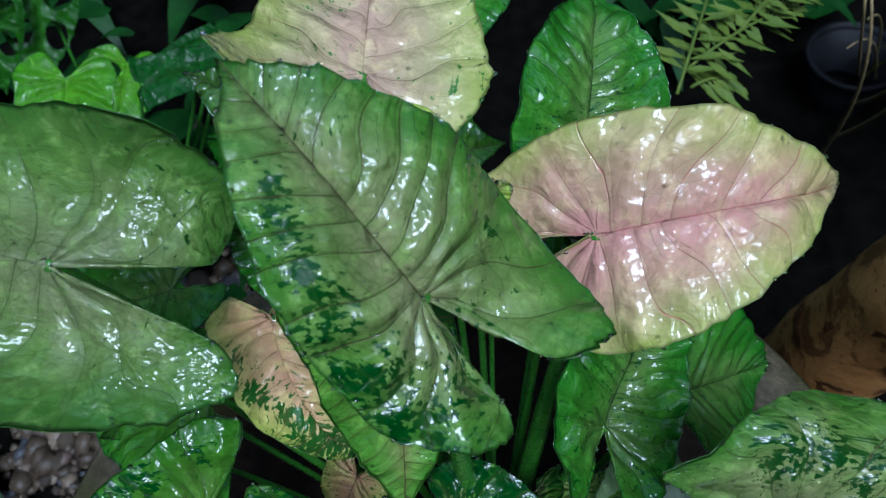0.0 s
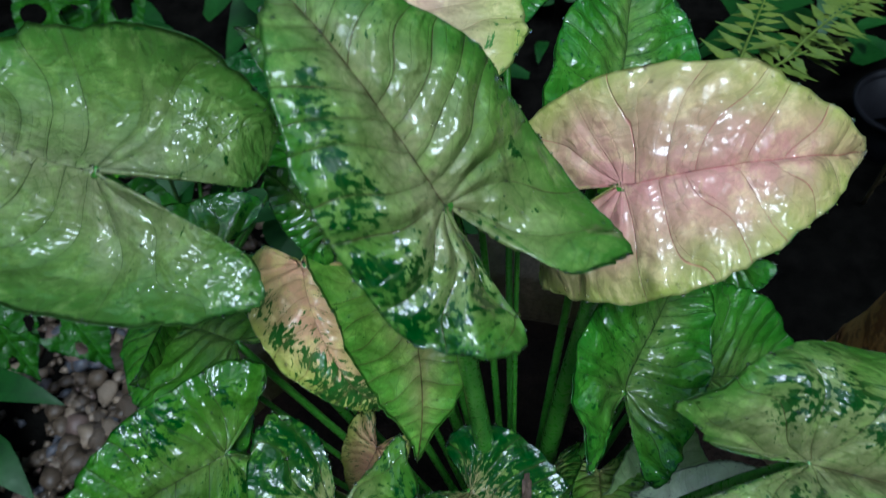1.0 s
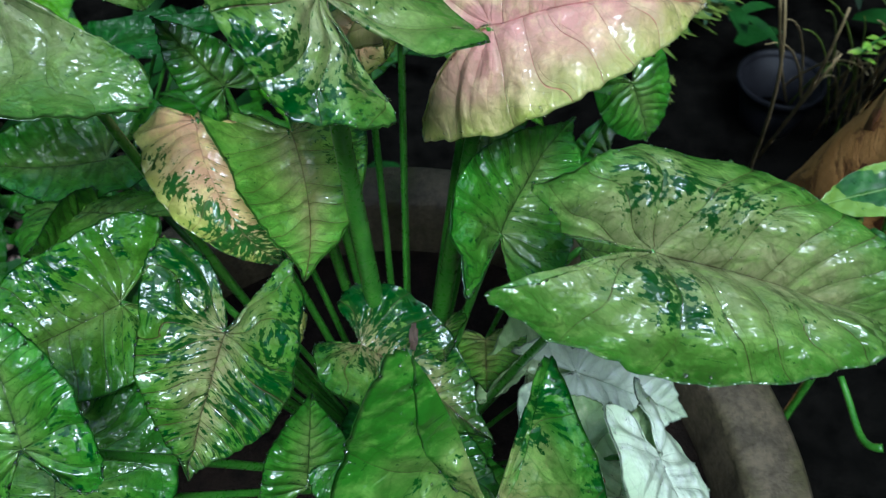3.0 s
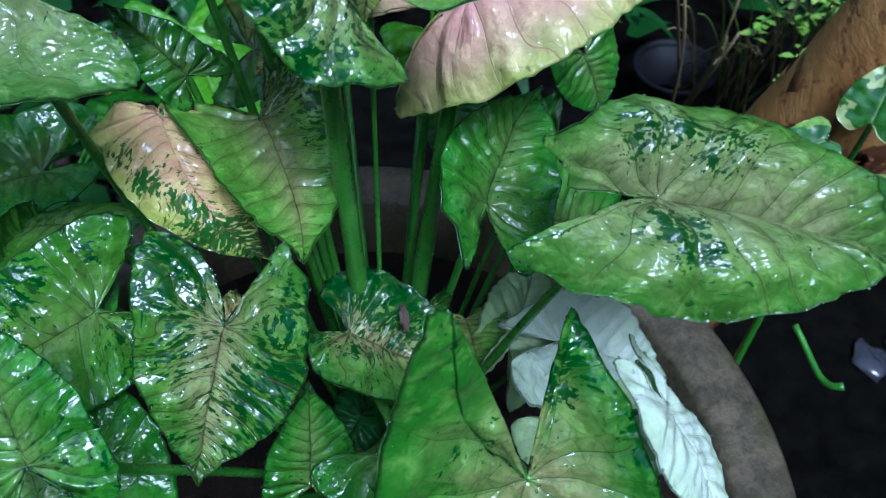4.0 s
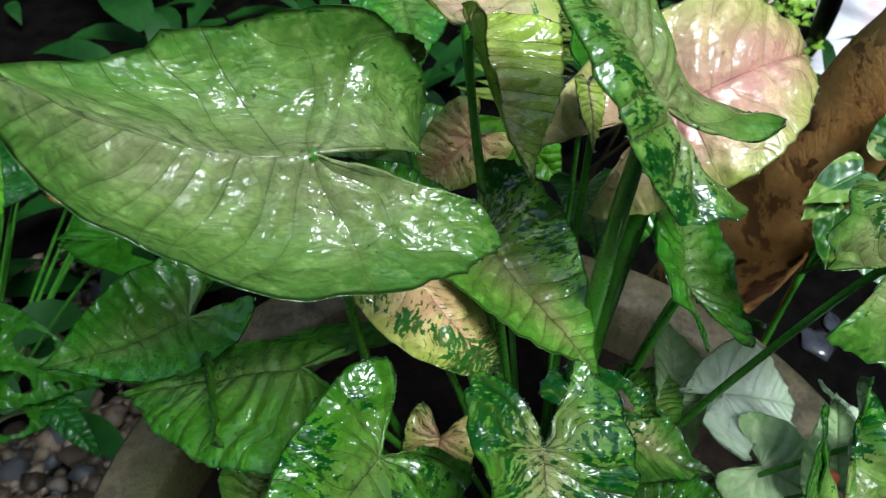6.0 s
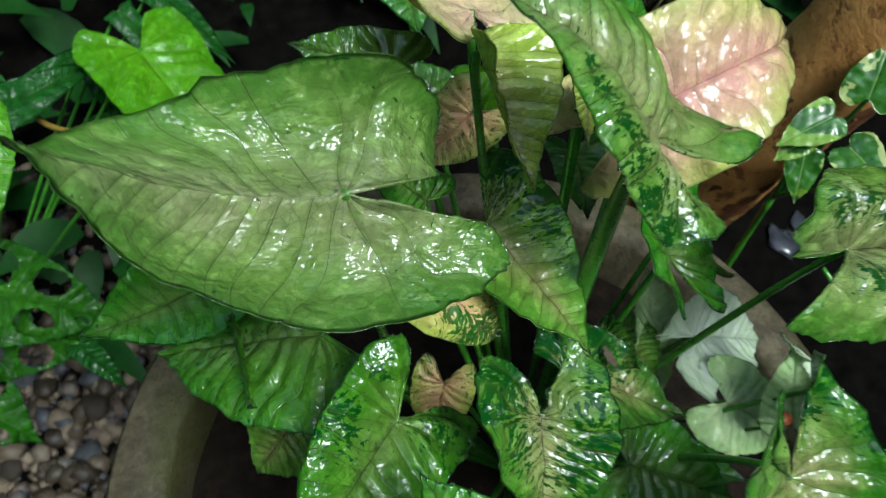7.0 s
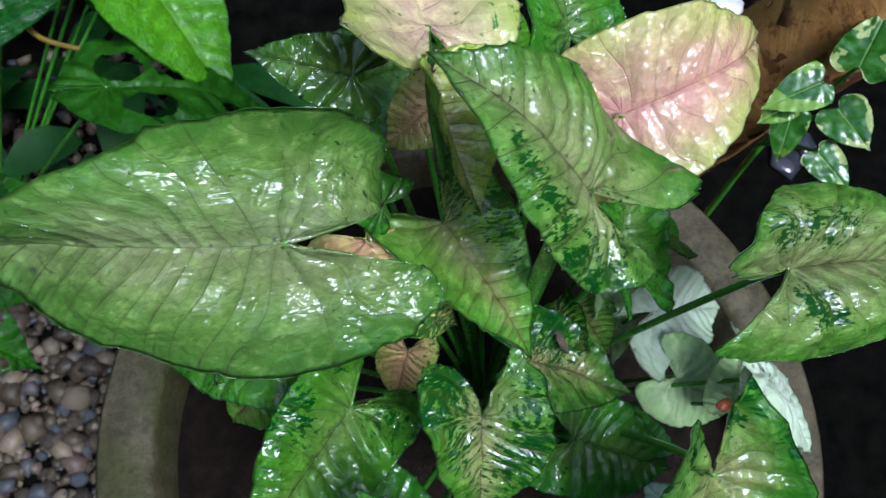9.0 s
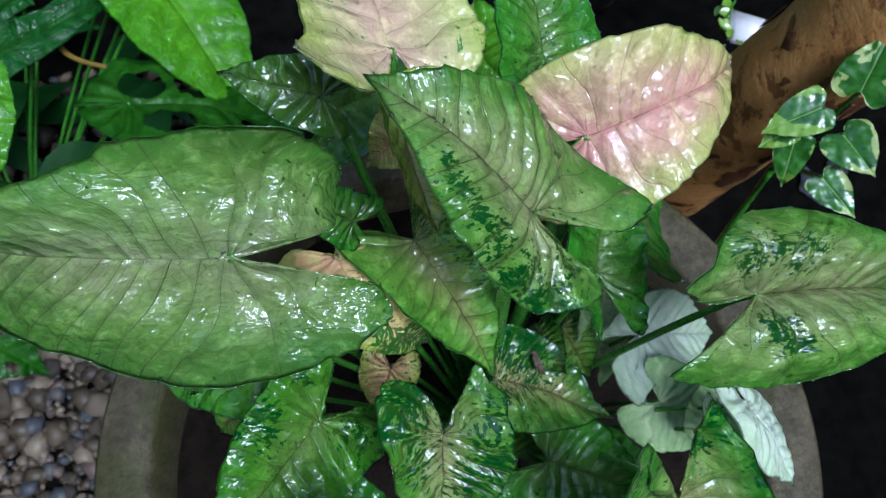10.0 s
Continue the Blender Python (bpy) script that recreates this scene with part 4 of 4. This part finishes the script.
# ---------------------------------------------------------------- variegated climber on the trunk
pothos = thing("pothos", "variegated climbing plant with cream-edged leaves on the trunk", "plant", (0.25, 0.19, 0.3))
STEM = Vector((0.27, 0.20, 0.36))
leaf(pothos, POTHOS, "cream-edged leaf", x=0.2533, y=0.1773, z=0.5126, rx=0.986, ry=-0.140, rz=-0.846, L=0.0381, w=0.50, b=0.20, sL=0.2520, sR=0.3, quilt=0.004, veins=4, wave=0.02, root=STEM, stalk=0.0016)
leaf(pothos, LIME_POTHOS, "dark green leaf mottled with lime", x=0.2341, y=0.1800, z=0.4985, rx=-0.377, ry=-0.240, rz=1.623, L=0.0398, w=0.38, b=0.14, sL=0.1848, sR=0.22, quilt=0.004, veins=4, wave=0.02, root=STEM, stalk=0.0014)
leaf(pothos, LIME_POTHOS, "dark green leaf mottled with lime", x=0.2202, y=0.1791, z=0.4815, rx=-0.430, ry=-0.186, rz=1.728, L=0.0244, w=0.38, b=0.14, sL=0.1848, sR=0.22, quilt=0.004, veins=4, wave=0.02, root=STEM, stalk=0.0014)
leaf(pothos, POTHOS, "cream-edged leaf", x=0.2632, y=0.1714, z=0.4644, rx=0.064, ry=0.476, rz=-3.009, L=0.0357, w=0.50, b=0.16, sL=0.2184, sR=0.26, quilt=0.004, veins=4, wave=0.02, root=STEM, stalk=0.0014)
leaf(pothos, LIME_POTHOS, "dark green leaf mottled with lime", x=0.2342, y=0.1808, z=0.4599, rx=-0.802, ry=0.193, rz=2.473, L=0.0384, w=0.34, b=0.10, sL=0.1512, sR=0.18, quilt=0.004, veins=4, wave=0.02, root=STEM, stalk=0.0014)
leaf(pothos, POTHOS, "cream-edged leaf", x=0.2463, y=0.1522, z=0.4455, rx=-0.088, ry=0.455, rz=-2.908, L=0.0350, w=0.38, b=0.14, sL=0.1848, sR=0.22, quilt=0.004, veins=4, wave=0.02, root=STEM, stalk=0.0014)
part("vine", tube_mesh([Vector(q) - pothos.location for q in ((0.218, 0.066, 0.436), (0.208, 0.069, 0.429), (0.217, 0.082, 0.422), (0.211, 0.108, 0.431))], 0.0022, 0.0018), STALK, pothos)
part("vine", tube_mesh([Vector(q) - pothos.location for q in ((0.27, 0.20, 0.0), (0.25, 0.17, 0.12), (0.29, 0.21, 0.25), STEM)], 0.004, 0.003), STALK, pothos)

# ---------------------------------------------------------------- swiss-cheese plant
cheese = thing("swiss_cheese_plant", "climbing plant with dark green leaves full of holes", "plant", (-0.42, 0.5, 0.0))
HOLES = ((0.18, 0.13, 0.125, 0.11), (-0.18, 0.17, 0.125, 0.115), (0.15, 0.46, 0.10, 0.13), (-0.15, 0.50, 0.095, 0.13), (0.07, 0.75, 0.035, 0.05))
FOOT = Vector((-0.42, 0.5, 0.0))
LONG = dict(w=0.38, b=0.10, sL=0.16, sR=0.16, holes=HOLES, rings=34, steps=20, veins=8)
HEART = dict(w=0.40, b=0.22, sL=0.24, sR=0.24)
leaf(cheese, MID, "dark green leaf with large holes", x=-0.2176, y=0.4562, z=0.3098, rx=-0.250, ry=-0.235, rz=-1.544, L=0.1517, w=0.417, b=0.300, sL=0.040, sR=0.040, fL=0.150, fR=0.150, curl=0.141, bend=0.679, root=FOOT,
     holes=((-0.14, 0.09, 0.11, 0.14), (-0.16, 0.44, 0.12, 0.17), (0.20, 0.20, 0.11, 0.15), (0.12, 0.70, 0.05, 0.06)), rings=34, steps=20, veins=8)
leaf(cheese, BRIGHT, "bright yellow-green heart-shaped leaf", x=-0.1672, y=0.5821, z=0.3108, rx=-0.300, ry=-0.250, rz=-2.702, L=0.1643, w=0.376, b=0.22, sL=0.24, sR=0.24, side=0.008, root=FOOT)
leaf(cheese, BRIGHT, "bright green leaf close to the ground", x=-0.2880, y=0.3780, z=0.4831, rx=-0.379, ry=-0.207, rz=-3.078, L=0.0815, root=FOOT, **HEART)
leaf(cheese, BRIGHT, "bright yellow-green leaf with holes", x=-0.3918, y=0.6132, z=0.2650, rx=-0.430, ry=-0.379, rz=3.133, L=0.0845, w=0.46, b=0.2, sL=0.24, sR=0.24, holes=HOLES[:1], rings=26, steps=12, root=FOOT)
leaf(cheese, MID, "dark green leaf with large holes", x=-0.4454, y=0.6345, z=0.3646, rx=-0.657, ry=-0.321, rz=-2.922, L=0.1077, root=FOOT, **LONG)
leaf(cheese, MID, "dark green leaf with large holes", x=-0.4790, y=0.5941, z=0.3829, rx=-0.692, ry=-0.243, rz=-2.747, L=0.0946, root=FOOT, **LONG)
leaf(cheese, MID, "dark green leaf with large holes", x=-0.3244, y=0.3259, z=0.3845, rx=-0.242, ry=0.280, rz=-2.110, L=0.1007, root=FOOT, **LONG)
leaf(cheese, MID, "dark green leaf with large holes", x=-0.3321, y=0.3097, z=0.3513, rx=0.071, ry=0.290, rz=-1.981, L=0.0909, root=FOOT, **LONG)
leaf(cheese, MID, "dark green leaf with large holes", x=-0.3684, y=0.2736, z=0.4094, rx=-0.403, ry=-0.018, rz=-2.312, L=0.1069, root=FOOT, **LONG)
leaf(cheese, MID, "dark green leaf with large holes", x=-0.3967, y=0.2478, z=0.4164, rx=-0.577, ry=-0.075, rz=-2.315, L=0.0879, root=FOOT, **LONG)
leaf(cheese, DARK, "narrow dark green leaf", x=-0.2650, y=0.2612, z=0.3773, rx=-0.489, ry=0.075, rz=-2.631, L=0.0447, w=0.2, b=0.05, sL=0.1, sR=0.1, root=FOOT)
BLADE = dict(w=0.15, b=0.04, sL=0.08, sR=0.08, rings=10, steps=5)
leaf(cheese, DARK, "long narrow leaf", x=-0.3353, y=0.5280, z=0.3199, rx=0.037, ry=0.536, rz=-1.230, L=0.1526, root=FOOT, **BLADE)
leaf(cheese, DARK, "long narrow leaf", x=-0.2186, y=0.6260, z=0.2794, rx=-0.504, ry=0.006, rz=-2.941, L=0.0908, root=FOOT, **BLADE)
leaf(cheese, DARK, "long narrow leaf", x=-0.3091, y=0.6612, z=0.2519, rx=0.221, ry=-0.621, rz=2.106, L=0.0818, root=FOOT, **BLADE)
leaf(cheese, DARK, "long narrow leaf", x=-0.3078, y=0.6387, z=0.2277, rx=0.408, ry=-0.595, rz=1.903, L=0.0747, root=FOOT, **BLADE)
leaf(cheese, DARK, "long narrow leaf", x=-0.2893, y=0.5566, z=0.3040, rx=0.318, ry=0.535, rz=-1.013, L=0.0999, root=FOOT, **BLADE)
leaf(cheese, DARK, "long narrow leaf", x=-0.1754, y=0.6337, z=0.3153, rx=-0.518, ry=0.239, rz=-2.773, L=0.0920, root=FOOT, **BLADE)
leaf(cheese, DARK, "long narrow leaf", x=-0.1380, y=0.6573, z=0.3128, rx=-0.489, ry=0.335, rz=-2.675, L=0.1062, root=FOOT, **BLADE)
part("stem", tube_mesh([Vector(q) - cheese.location for q in ((-0.273, 0.555, 0.285), (-0.268, 0.542, 0.284), (-0.258, 0.530, 0.289), (-0.230, 0.508, 0.297))], 0.003, 0.0022), ORANGE, cheese, "yellow-orange stem")

# ---------------------------------------------------------------- fern and dry stalks
fern = thing("fern", "yellow-green fern with narrow leaflets", "fern", (0.342, 0.890, 0.000))


def frond(a, b, width, pairs=16):
    """A curved stalk with leaflets on both sides."""
    a, b = Vector(a), Vector(b)
    d = b - a
    side = d.cross(Vector((0, 0, 1))).normalized()
    bm = tube_mesh((a, a + d * 0.3 + Vector((0, 0, 0.02)), a + d * 0.7 + Vector((0, 0, 0.02)), b), 0.0016, 0.0006, 6, 12)
    for k in range(pairs):
        t = 0.12 + 0.86 * k / pairs
        p = a + d * t + Vector((0, 0, 0.06 * t * (1 - t)))
        for s in (-1, 1):
            w = width * (1 - 0.75 * t) * random.uniform(0.45, 1.15)
            tip = p + side * s * w + d.normalized() * w * random.uniform(0.1, 0.7) - Vector((0, 0, random.uniform(-0.3, 0.6) * w))
            q = (tip - p).cross(Vector((0, 0, 1))).normalized() * 0.0045
            v = [bm.verts.new(c) for c in (p, p.lerp(tip, 0.4) + q + Vector((0, 0, 0.001)), tip, p.lerp(tip, 0.4) - q, p.lerp(tip, 0.45) - Vector((0, 0, 0.0015)))]
            for tri in ((0, 1, 4), (1, 2, 4), (2, 3, 4), (3, 0, 4)):
                bm.faces.new([v[i] for i in tri])
    return bm


for a, b in (((0.142, 0.463, 0.331), (0.212, 0.638, 0.329)), ((0.153, 0.489, 0.330), (0.273, 0.572, 0.313)), ((0.157, 0.478, 0.321), (0.213, 0.504, 0.280)), ((0.202, 0.524, 0.335), (0.305, 0.630, 0.315))):
    part("frond", frond(Vector(a) - fern.location, Vector(b) - fern.location, 0.05), FERN, fern)

for a, b, c in (((0.386, 0.632, -0.000), (0.304, 0.468, 0.323), (0.296, 0.515, 0.375)), ((0.406, 0.661, 0.000), (0.314, 0.445, 0.305), (0.342, 0.465, 0.343)), ((0.449, 0.716, 0.000), (0.339, 0.475, 0.301), (0.357, 0.510, 0.357)),
                ((0.522, 0.719, -0.000), (0.412, 0.505, 0.305), (0.437, 0.525, 0.353)), ((0.468, 0.763, 0.000), (0.323, 0.538, 0.280), (0.304, 0.535, 0.351))):
    stalk = thing("dry_stalk", "thin dry grass stalk standing in the ground", "stalk", a, "dry stalks")
    z = Vector(a)
    part("stem", tube_mesh((Vector((0, 0, 0)), (Vector(b) - z) * 0.6, Vector(b) - z, Vector(c) - z), 0.0022, 0.0012, 6, 14), STRAW, stalk)

grass = thing("dry_grass", "clump of thin dry brown grass blades behind the pot", "grass", (0.541, 0.719, 0.000))
rnd = random.Random(21)
row_a, row_b = Vector((0.470, 0.721, 0.000)) - grass.location, Vector((0.642, 0.699, 0.000)) - grass.location
top_a, top_b = Vector((0.326, 0.549, 0.339)) - grass.location, Vector((0.458, 0.496, 0.357)) - grass.location
for k in range(34):
    u = rnd.random()
    a = row_a.lerp(row_b, u) + Vector((rnd.uniform(-0.05, 0.05), rnd.uniform(-0.03, 0.08), 0))
    b = top_a.lerp(top_b, min(1, max(0, u + rnd.gauss(0.1, 0.15)))) * rnd.uniform(0.5, 1.0) + Vector((rnd.gauss(0, 0.03), rnd.gauss(0, 0.03), 0))
    part("blade", tube_mesh((a, a.lerp(b, 0.35) + Vector((0, 0, 0.05)), a.lerp(b, 0.7) + Vector((0, 0, 0.05)), b), 0.0019, 0.0007, 5, 10), STRAW if k % 3 else FERN, grass)

# ---------------------------------------------------------------- dark round pot behind, pale stones
tub = thing("round_pot", "dark round plastic pot behind the planted one", "pot", (0.432, 0.730, 0.000))
part("body", revolve([(0.036, 0.0), (0.053, 0.07), (0.050, 0.07), (0.032, 0.015)], 48), BLACK, tub)
part("rim", revolve([(0.052, 0.068), (0.057, 0.069), (0.058, 0.078), (0.053, 0.079), (0.050, 0.069)], 48), BLACK, tub)


def pebble_mesh(seed):
    bm = bmesh.new()
    bmesh.ops.create_icosphere(bm, subdivisions=2, radius=1)
    r = random.Random(seed)
    s = Vector((r.uniform(0.8, 1.2), r.uniform(0.65, 1.0), r.uniform(0.45, 0.75)))
    for v in bm.verts:
        k = 1 + 0.34 * noise.noise(v.co * 1.2 + Vector((seed * 3.1, 0, 0))) + 0.14 * noise.noise(v.co * 2.9 + Vector((0, seed * 1.7, 0)))
        v.co = Vector((v.co.x * s.x, v.co.y * s.y, v.co.z * s.z)) * k
    mesh = bpy.data.meshes.new("pebble")
    bm.to_mesh(mesh)
    bm.free()
    mesh.materials.append(STONE)
    for p in mesh.polygons:
        p.use_smooth = True
    return mesh


for q, s in (((0.537, 0.290, 0.000), 0.03), ((0.578, 0.305, 0.000), 0.022), ((0.894, 0.850, 0.000), 0.035), ((0.788, 0.748, 0.000), 0.03), ((1.054, 0.899, 0.000), 0.05)):
    stone = new("pale_stone", pebble_mesh(int(s * 1000)))
    stone.data.materials.clear()
    stone.data.materials.append(CHALK)
    for v in stone.data.vertices:
        v.co *= 1 + 0.5 * noise.noise(v.co * 2.2)
    stone.matrix_world = pose(q[0], q[1], s * 0.1, 0, 0, s * 3000) @ Matrix.Diagonal((s * 0.8, s * 0.8, s * 0.4, 1))
    tagged(stone, "wet pale stone lying on the ground", "stone", "pale stones")



def paving_slab(corners, thick=0.03):
    """A thick slab with rounded edges; its corners are given where it lies on the ground."""
    middle = sum((Vector((x, y, 0)) for x, y in corners), Vector()) / 4
    slab = thing("paving_slab", "wet pale pinkish paving slab lying on the ground", "slab", middle, "paving slabs")
    bm = bmesh.new()
    low = [bm.verts.new((x - middle.x, y - middle.y, 0.0)) for x, y in corners]
    high = [bm.verts.new(((x - middle.x) * 0.985, (y - middle.y) * 0.985, thick)) for x, y in corners]
    bm.faces.new(high)
    for k in range(4):
        bm.faces.new((low[k], low[(k + 1) % 4], high[(k + 1) % 4], high[k]))
    bmesh.ops.recalc_face_normals(bm, faces=bm.faces)
    bmesh.ops.bevel(bm, geom=list(bm.edges), offset=0.004, segments=2, affect="EDGES")
    part("stone", bm, SLAB, slab)


paving_slab([(0.850, 0.718), (1.053, 0.708), (1.437, 1.074), (1.234, 1.124)])
paving_slab([(0.66, 0.70), (0.74, 0.66), (0.86, 0.80), (0.78, 0.85)])
paving_slab([(0.80, 0.90), (0.87, 0.85), (1.02, 1.02), (0.94, 1.08)])
paving_slab([(0.53, 0.53), (0.58, 0.50), (0.60, 0.53), (0.55, 0.57)], 0.02)
post = thing("garden_post", "thin black metal post standing in the ground", "post", (0.910, 0.790, 0.000))
part("pole", tube_mesh([Vector(q) - post.location for q in ((0.910, 0.790, 0.000), (0.492, 0.453, 0.354), (0.466, 0.436, 0.401), (0.449, 0.428, 0.453))], 0.010, 0.010, 14, 8), BLACK, post)

shrub = thing("trailing_shrub", "small-leaved trailing shrub with bright yellow-green leaves", "shrub", (0.874, 0.890, 0.000))
rnd = random.Random(3)
twig_ends = ((0.451, 0.524, 0.369), (0.511, 0.518, 0.335), (0.455, 0.480, 0.320), (0.525, 0.479, 0.308), (0.558, 0.555, 0.341), (0.394, 0.440, 0.304), (0.338, 0.379, 0.279), (0.471, 0.559, 0.258), (0.505, 0.550, 0.281), (0.405, 0.544, 0.270))
for q in twig_ends:
    end = Vector(q) - shrub.location
    twig = part("twig", tube_mesh((Vector((0, 0, 0)), Vector((0, 0, 0.15)), end + Vector((0, 0, 0.05)), end), 0.002, 0.001, 5, 10), STALK, shrub)
    vs, fs = [], []
    for k in range(40):
        t = rnd.uniform(0.5, 1.0)
        c = Vector((0, 0, 0.45 * t * (1 - t) ** 2)) + (end + Vector((0, 0, 0.05))) * 3 * t * t * (1 - t) + end * t ** 3 + Vector((rnd.gauss(0, 0.007), rnd.gauss(0, 0.007), rnd.gauss(0, 0.006)))
        a = rnd.uniform(0, 6.28)
        f, s = Vector((math.cos(a), math.sin(a), rnd.uniform(-0.4, 0.4))) * rnd.uniform(0.004, 0.008), Vector((-math.sin(a), math.cos(a), rnd.uniform(-0.4, 0.4))) * rnd.uniform(0.003, 0.0055)
        o = len(vs)
        ring = [(-1.0, 0.0), (-0.6, 0.75), (0.0, 1.0), (0.55, 0.65), (1.0, 0.0), (0.55, -0.65), (0.0, -1.0), (-0.6, -0.75)]
        vs += [tuple(c + f * p + s * q + Vector((0, 0, -0.002 * p * p))) for p, q in ring] + [tuple(c - Vector((0, 0, 0.0015)))]
        fs += [(o + i, o + (i + 1) % 8, o + 8) for i in range(8)]
    mesh = bpy.data.meshes.new("foliage")
    mesh.from_pydata(vs, [], fs)
    tagged(part_of("foliage", mesh, SPRIG, twig), kind="stuff")

# ---------------------------------------------------------------- undergrowth, and an added ring that shades the low sky
rnd = random.Random(7)
vs, fs = [], []
for k in range(900):
    x, y = rnd.uniform(-1.3, 1.2), rnd.uniform(0.42, 1.7)
    if -0.1 < x < 0.6 and y < 0.75:
        continue
    if k % 3 == 0:
        x, y = rnd.uniform(-1.2, -0.62), rnd.uniform(-0.2, 0.8)
    L, w, yaw, rise = rnd.uniform(0.06, 0.16), rnd.uniform(0.10, 0.22), rnd.uniform(0, 6.28), rnd.uniform(-0.2, 0.9)
    z0 = rnd.uniform(0.03, 0.20)
    f, s = Vector((math.cos(yaw), math.sin(yaw), rise)).normalized(), Vector((-math.sin(yaw), math.cos(yaw), rnd.uniform(-0.3, 0.3))).normalized()
    o = len(vs)
    for i in range(6):
        t = i / 5
        c = Vector((x, y, z0)) + f * L * t - Vector((0, 0, 0.5 * L * t * t))
        h = s * (w * L * math.sin(math.pi * (0.08 + 0.92 * t) ** 0.8) + 0.0005)
        vs += [tuple(c - h + Vector((0, 0, 0.15 * h.length))), tuple(c), tuple(c + h + Vector((0, 0, 0.15 * h.length)))]
    for i in range(5):
        a = o + 3 * i
        fs += [(a, a + 1, a + 4, a + 3), (a + 1, a + 2, a + 5, a + 4)]
mesh = bpy.data.meshes.new("undergrowth")
mesh.from_pydata(vs, [], fs)
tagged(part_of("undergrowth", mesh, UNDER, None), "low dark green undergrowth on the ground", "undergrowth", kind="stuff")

# green ring out of view, added only to block low sky light and reflections
bm = bmesh.new()
rings = [[bm.verts.new(((2.6 + 0.25 * noise.noise(Vector((math.cos(a) * 3, math.sin(a) * 3, z * 2)))) * math.cos(a), (2.6 + 0.25 * noise.noise(Vector((math.cos(a) * 3, math.sin(a) * 3, z * 2)))) * math.sin(a), z)) for a in (6.28319 * k / 90 for k in range(90))]
         for z in (0.0, 0.4, 0.8, 1.2, 1.6, 2.0, 2.4, 2.8)]
for a, b in zip(rings, rings[1:]):
    for k in range(90):
        bm.faces.new((a[k], b[k], b[(k + 1) % 90], a[(k + 1) % 90]))
tagged(part("hedge", bm, SHADE_RING, None), "unseen dark green ring added to block low sky light", "hedge", kind="structure")

# ---------------------------------------------------------------- gravel beside the pot
shapes = [pebble_mesh(k) for k in range(1, 7)]
ground = bpy.data.objects["ground"]
rnd = random.Random(11)
count = 0
grit_v, grit_f = [], []
bm = bmesh.new()
bmesh.ops.create_icosphere(bm, subdivisions=1, radius=0.9)
base = [tuple(Vector((v.co.x * 1.1, v.co.y * 0.9, v.co.z * 0.65)) * (1 + 0.5 * noise.noise(v.co * 1.4))) for v in bm.verts], [tuple(v.index for v in f.verts) for f in bm.faces]
bm.free()
for k in range(5600):
    x, y = (rnd.uniform(-0.85, -0.18), rnd.uniform(-0.1, 0.75)) if k % 2 else (rnd.uniform(-0.58, -0.22), rnd.uniform(-0.05, 0.5))
    if math.hypot(x - POT[0], y - POT[1]) < 0.20:
        continue
    r = min(0.018, max(0.0035, rnd.lognormvariate(-5.0, 0.5)))
    spot = pose(x, y, r * 0.25 + rnd.uniform(-0.1, 0.3) * r, rnd.uniform(-25, 25), rnd.uniform(-25, 25), rnd.uniform(0, 360)) @ Matrix.Scale(r, 4)
    if count < 300 and r > 0.006 and -0.55 < x < -0.24 and 0.1 < y < 0.5:
        ob = new("pebble", shapes[k % 6])
        ob.parent = ground
        ob.matrix_local = spot
        count += 1
    else:
        o = len(grit_v)
        grit_v += [tuple(spot @ Vector(v)) for v in base[0]]
        grit_f += [tuple(o + i for i in f) for f in base[1]]
mesh = bpy.data.meshes.new("gravel")
mesh.from_pydata(grit_v, [], grit_f)
tagged(part_of("gravel", mesh, STONE, None), "mixed wet river gravel on the ground", "gravel", kind="stuff")
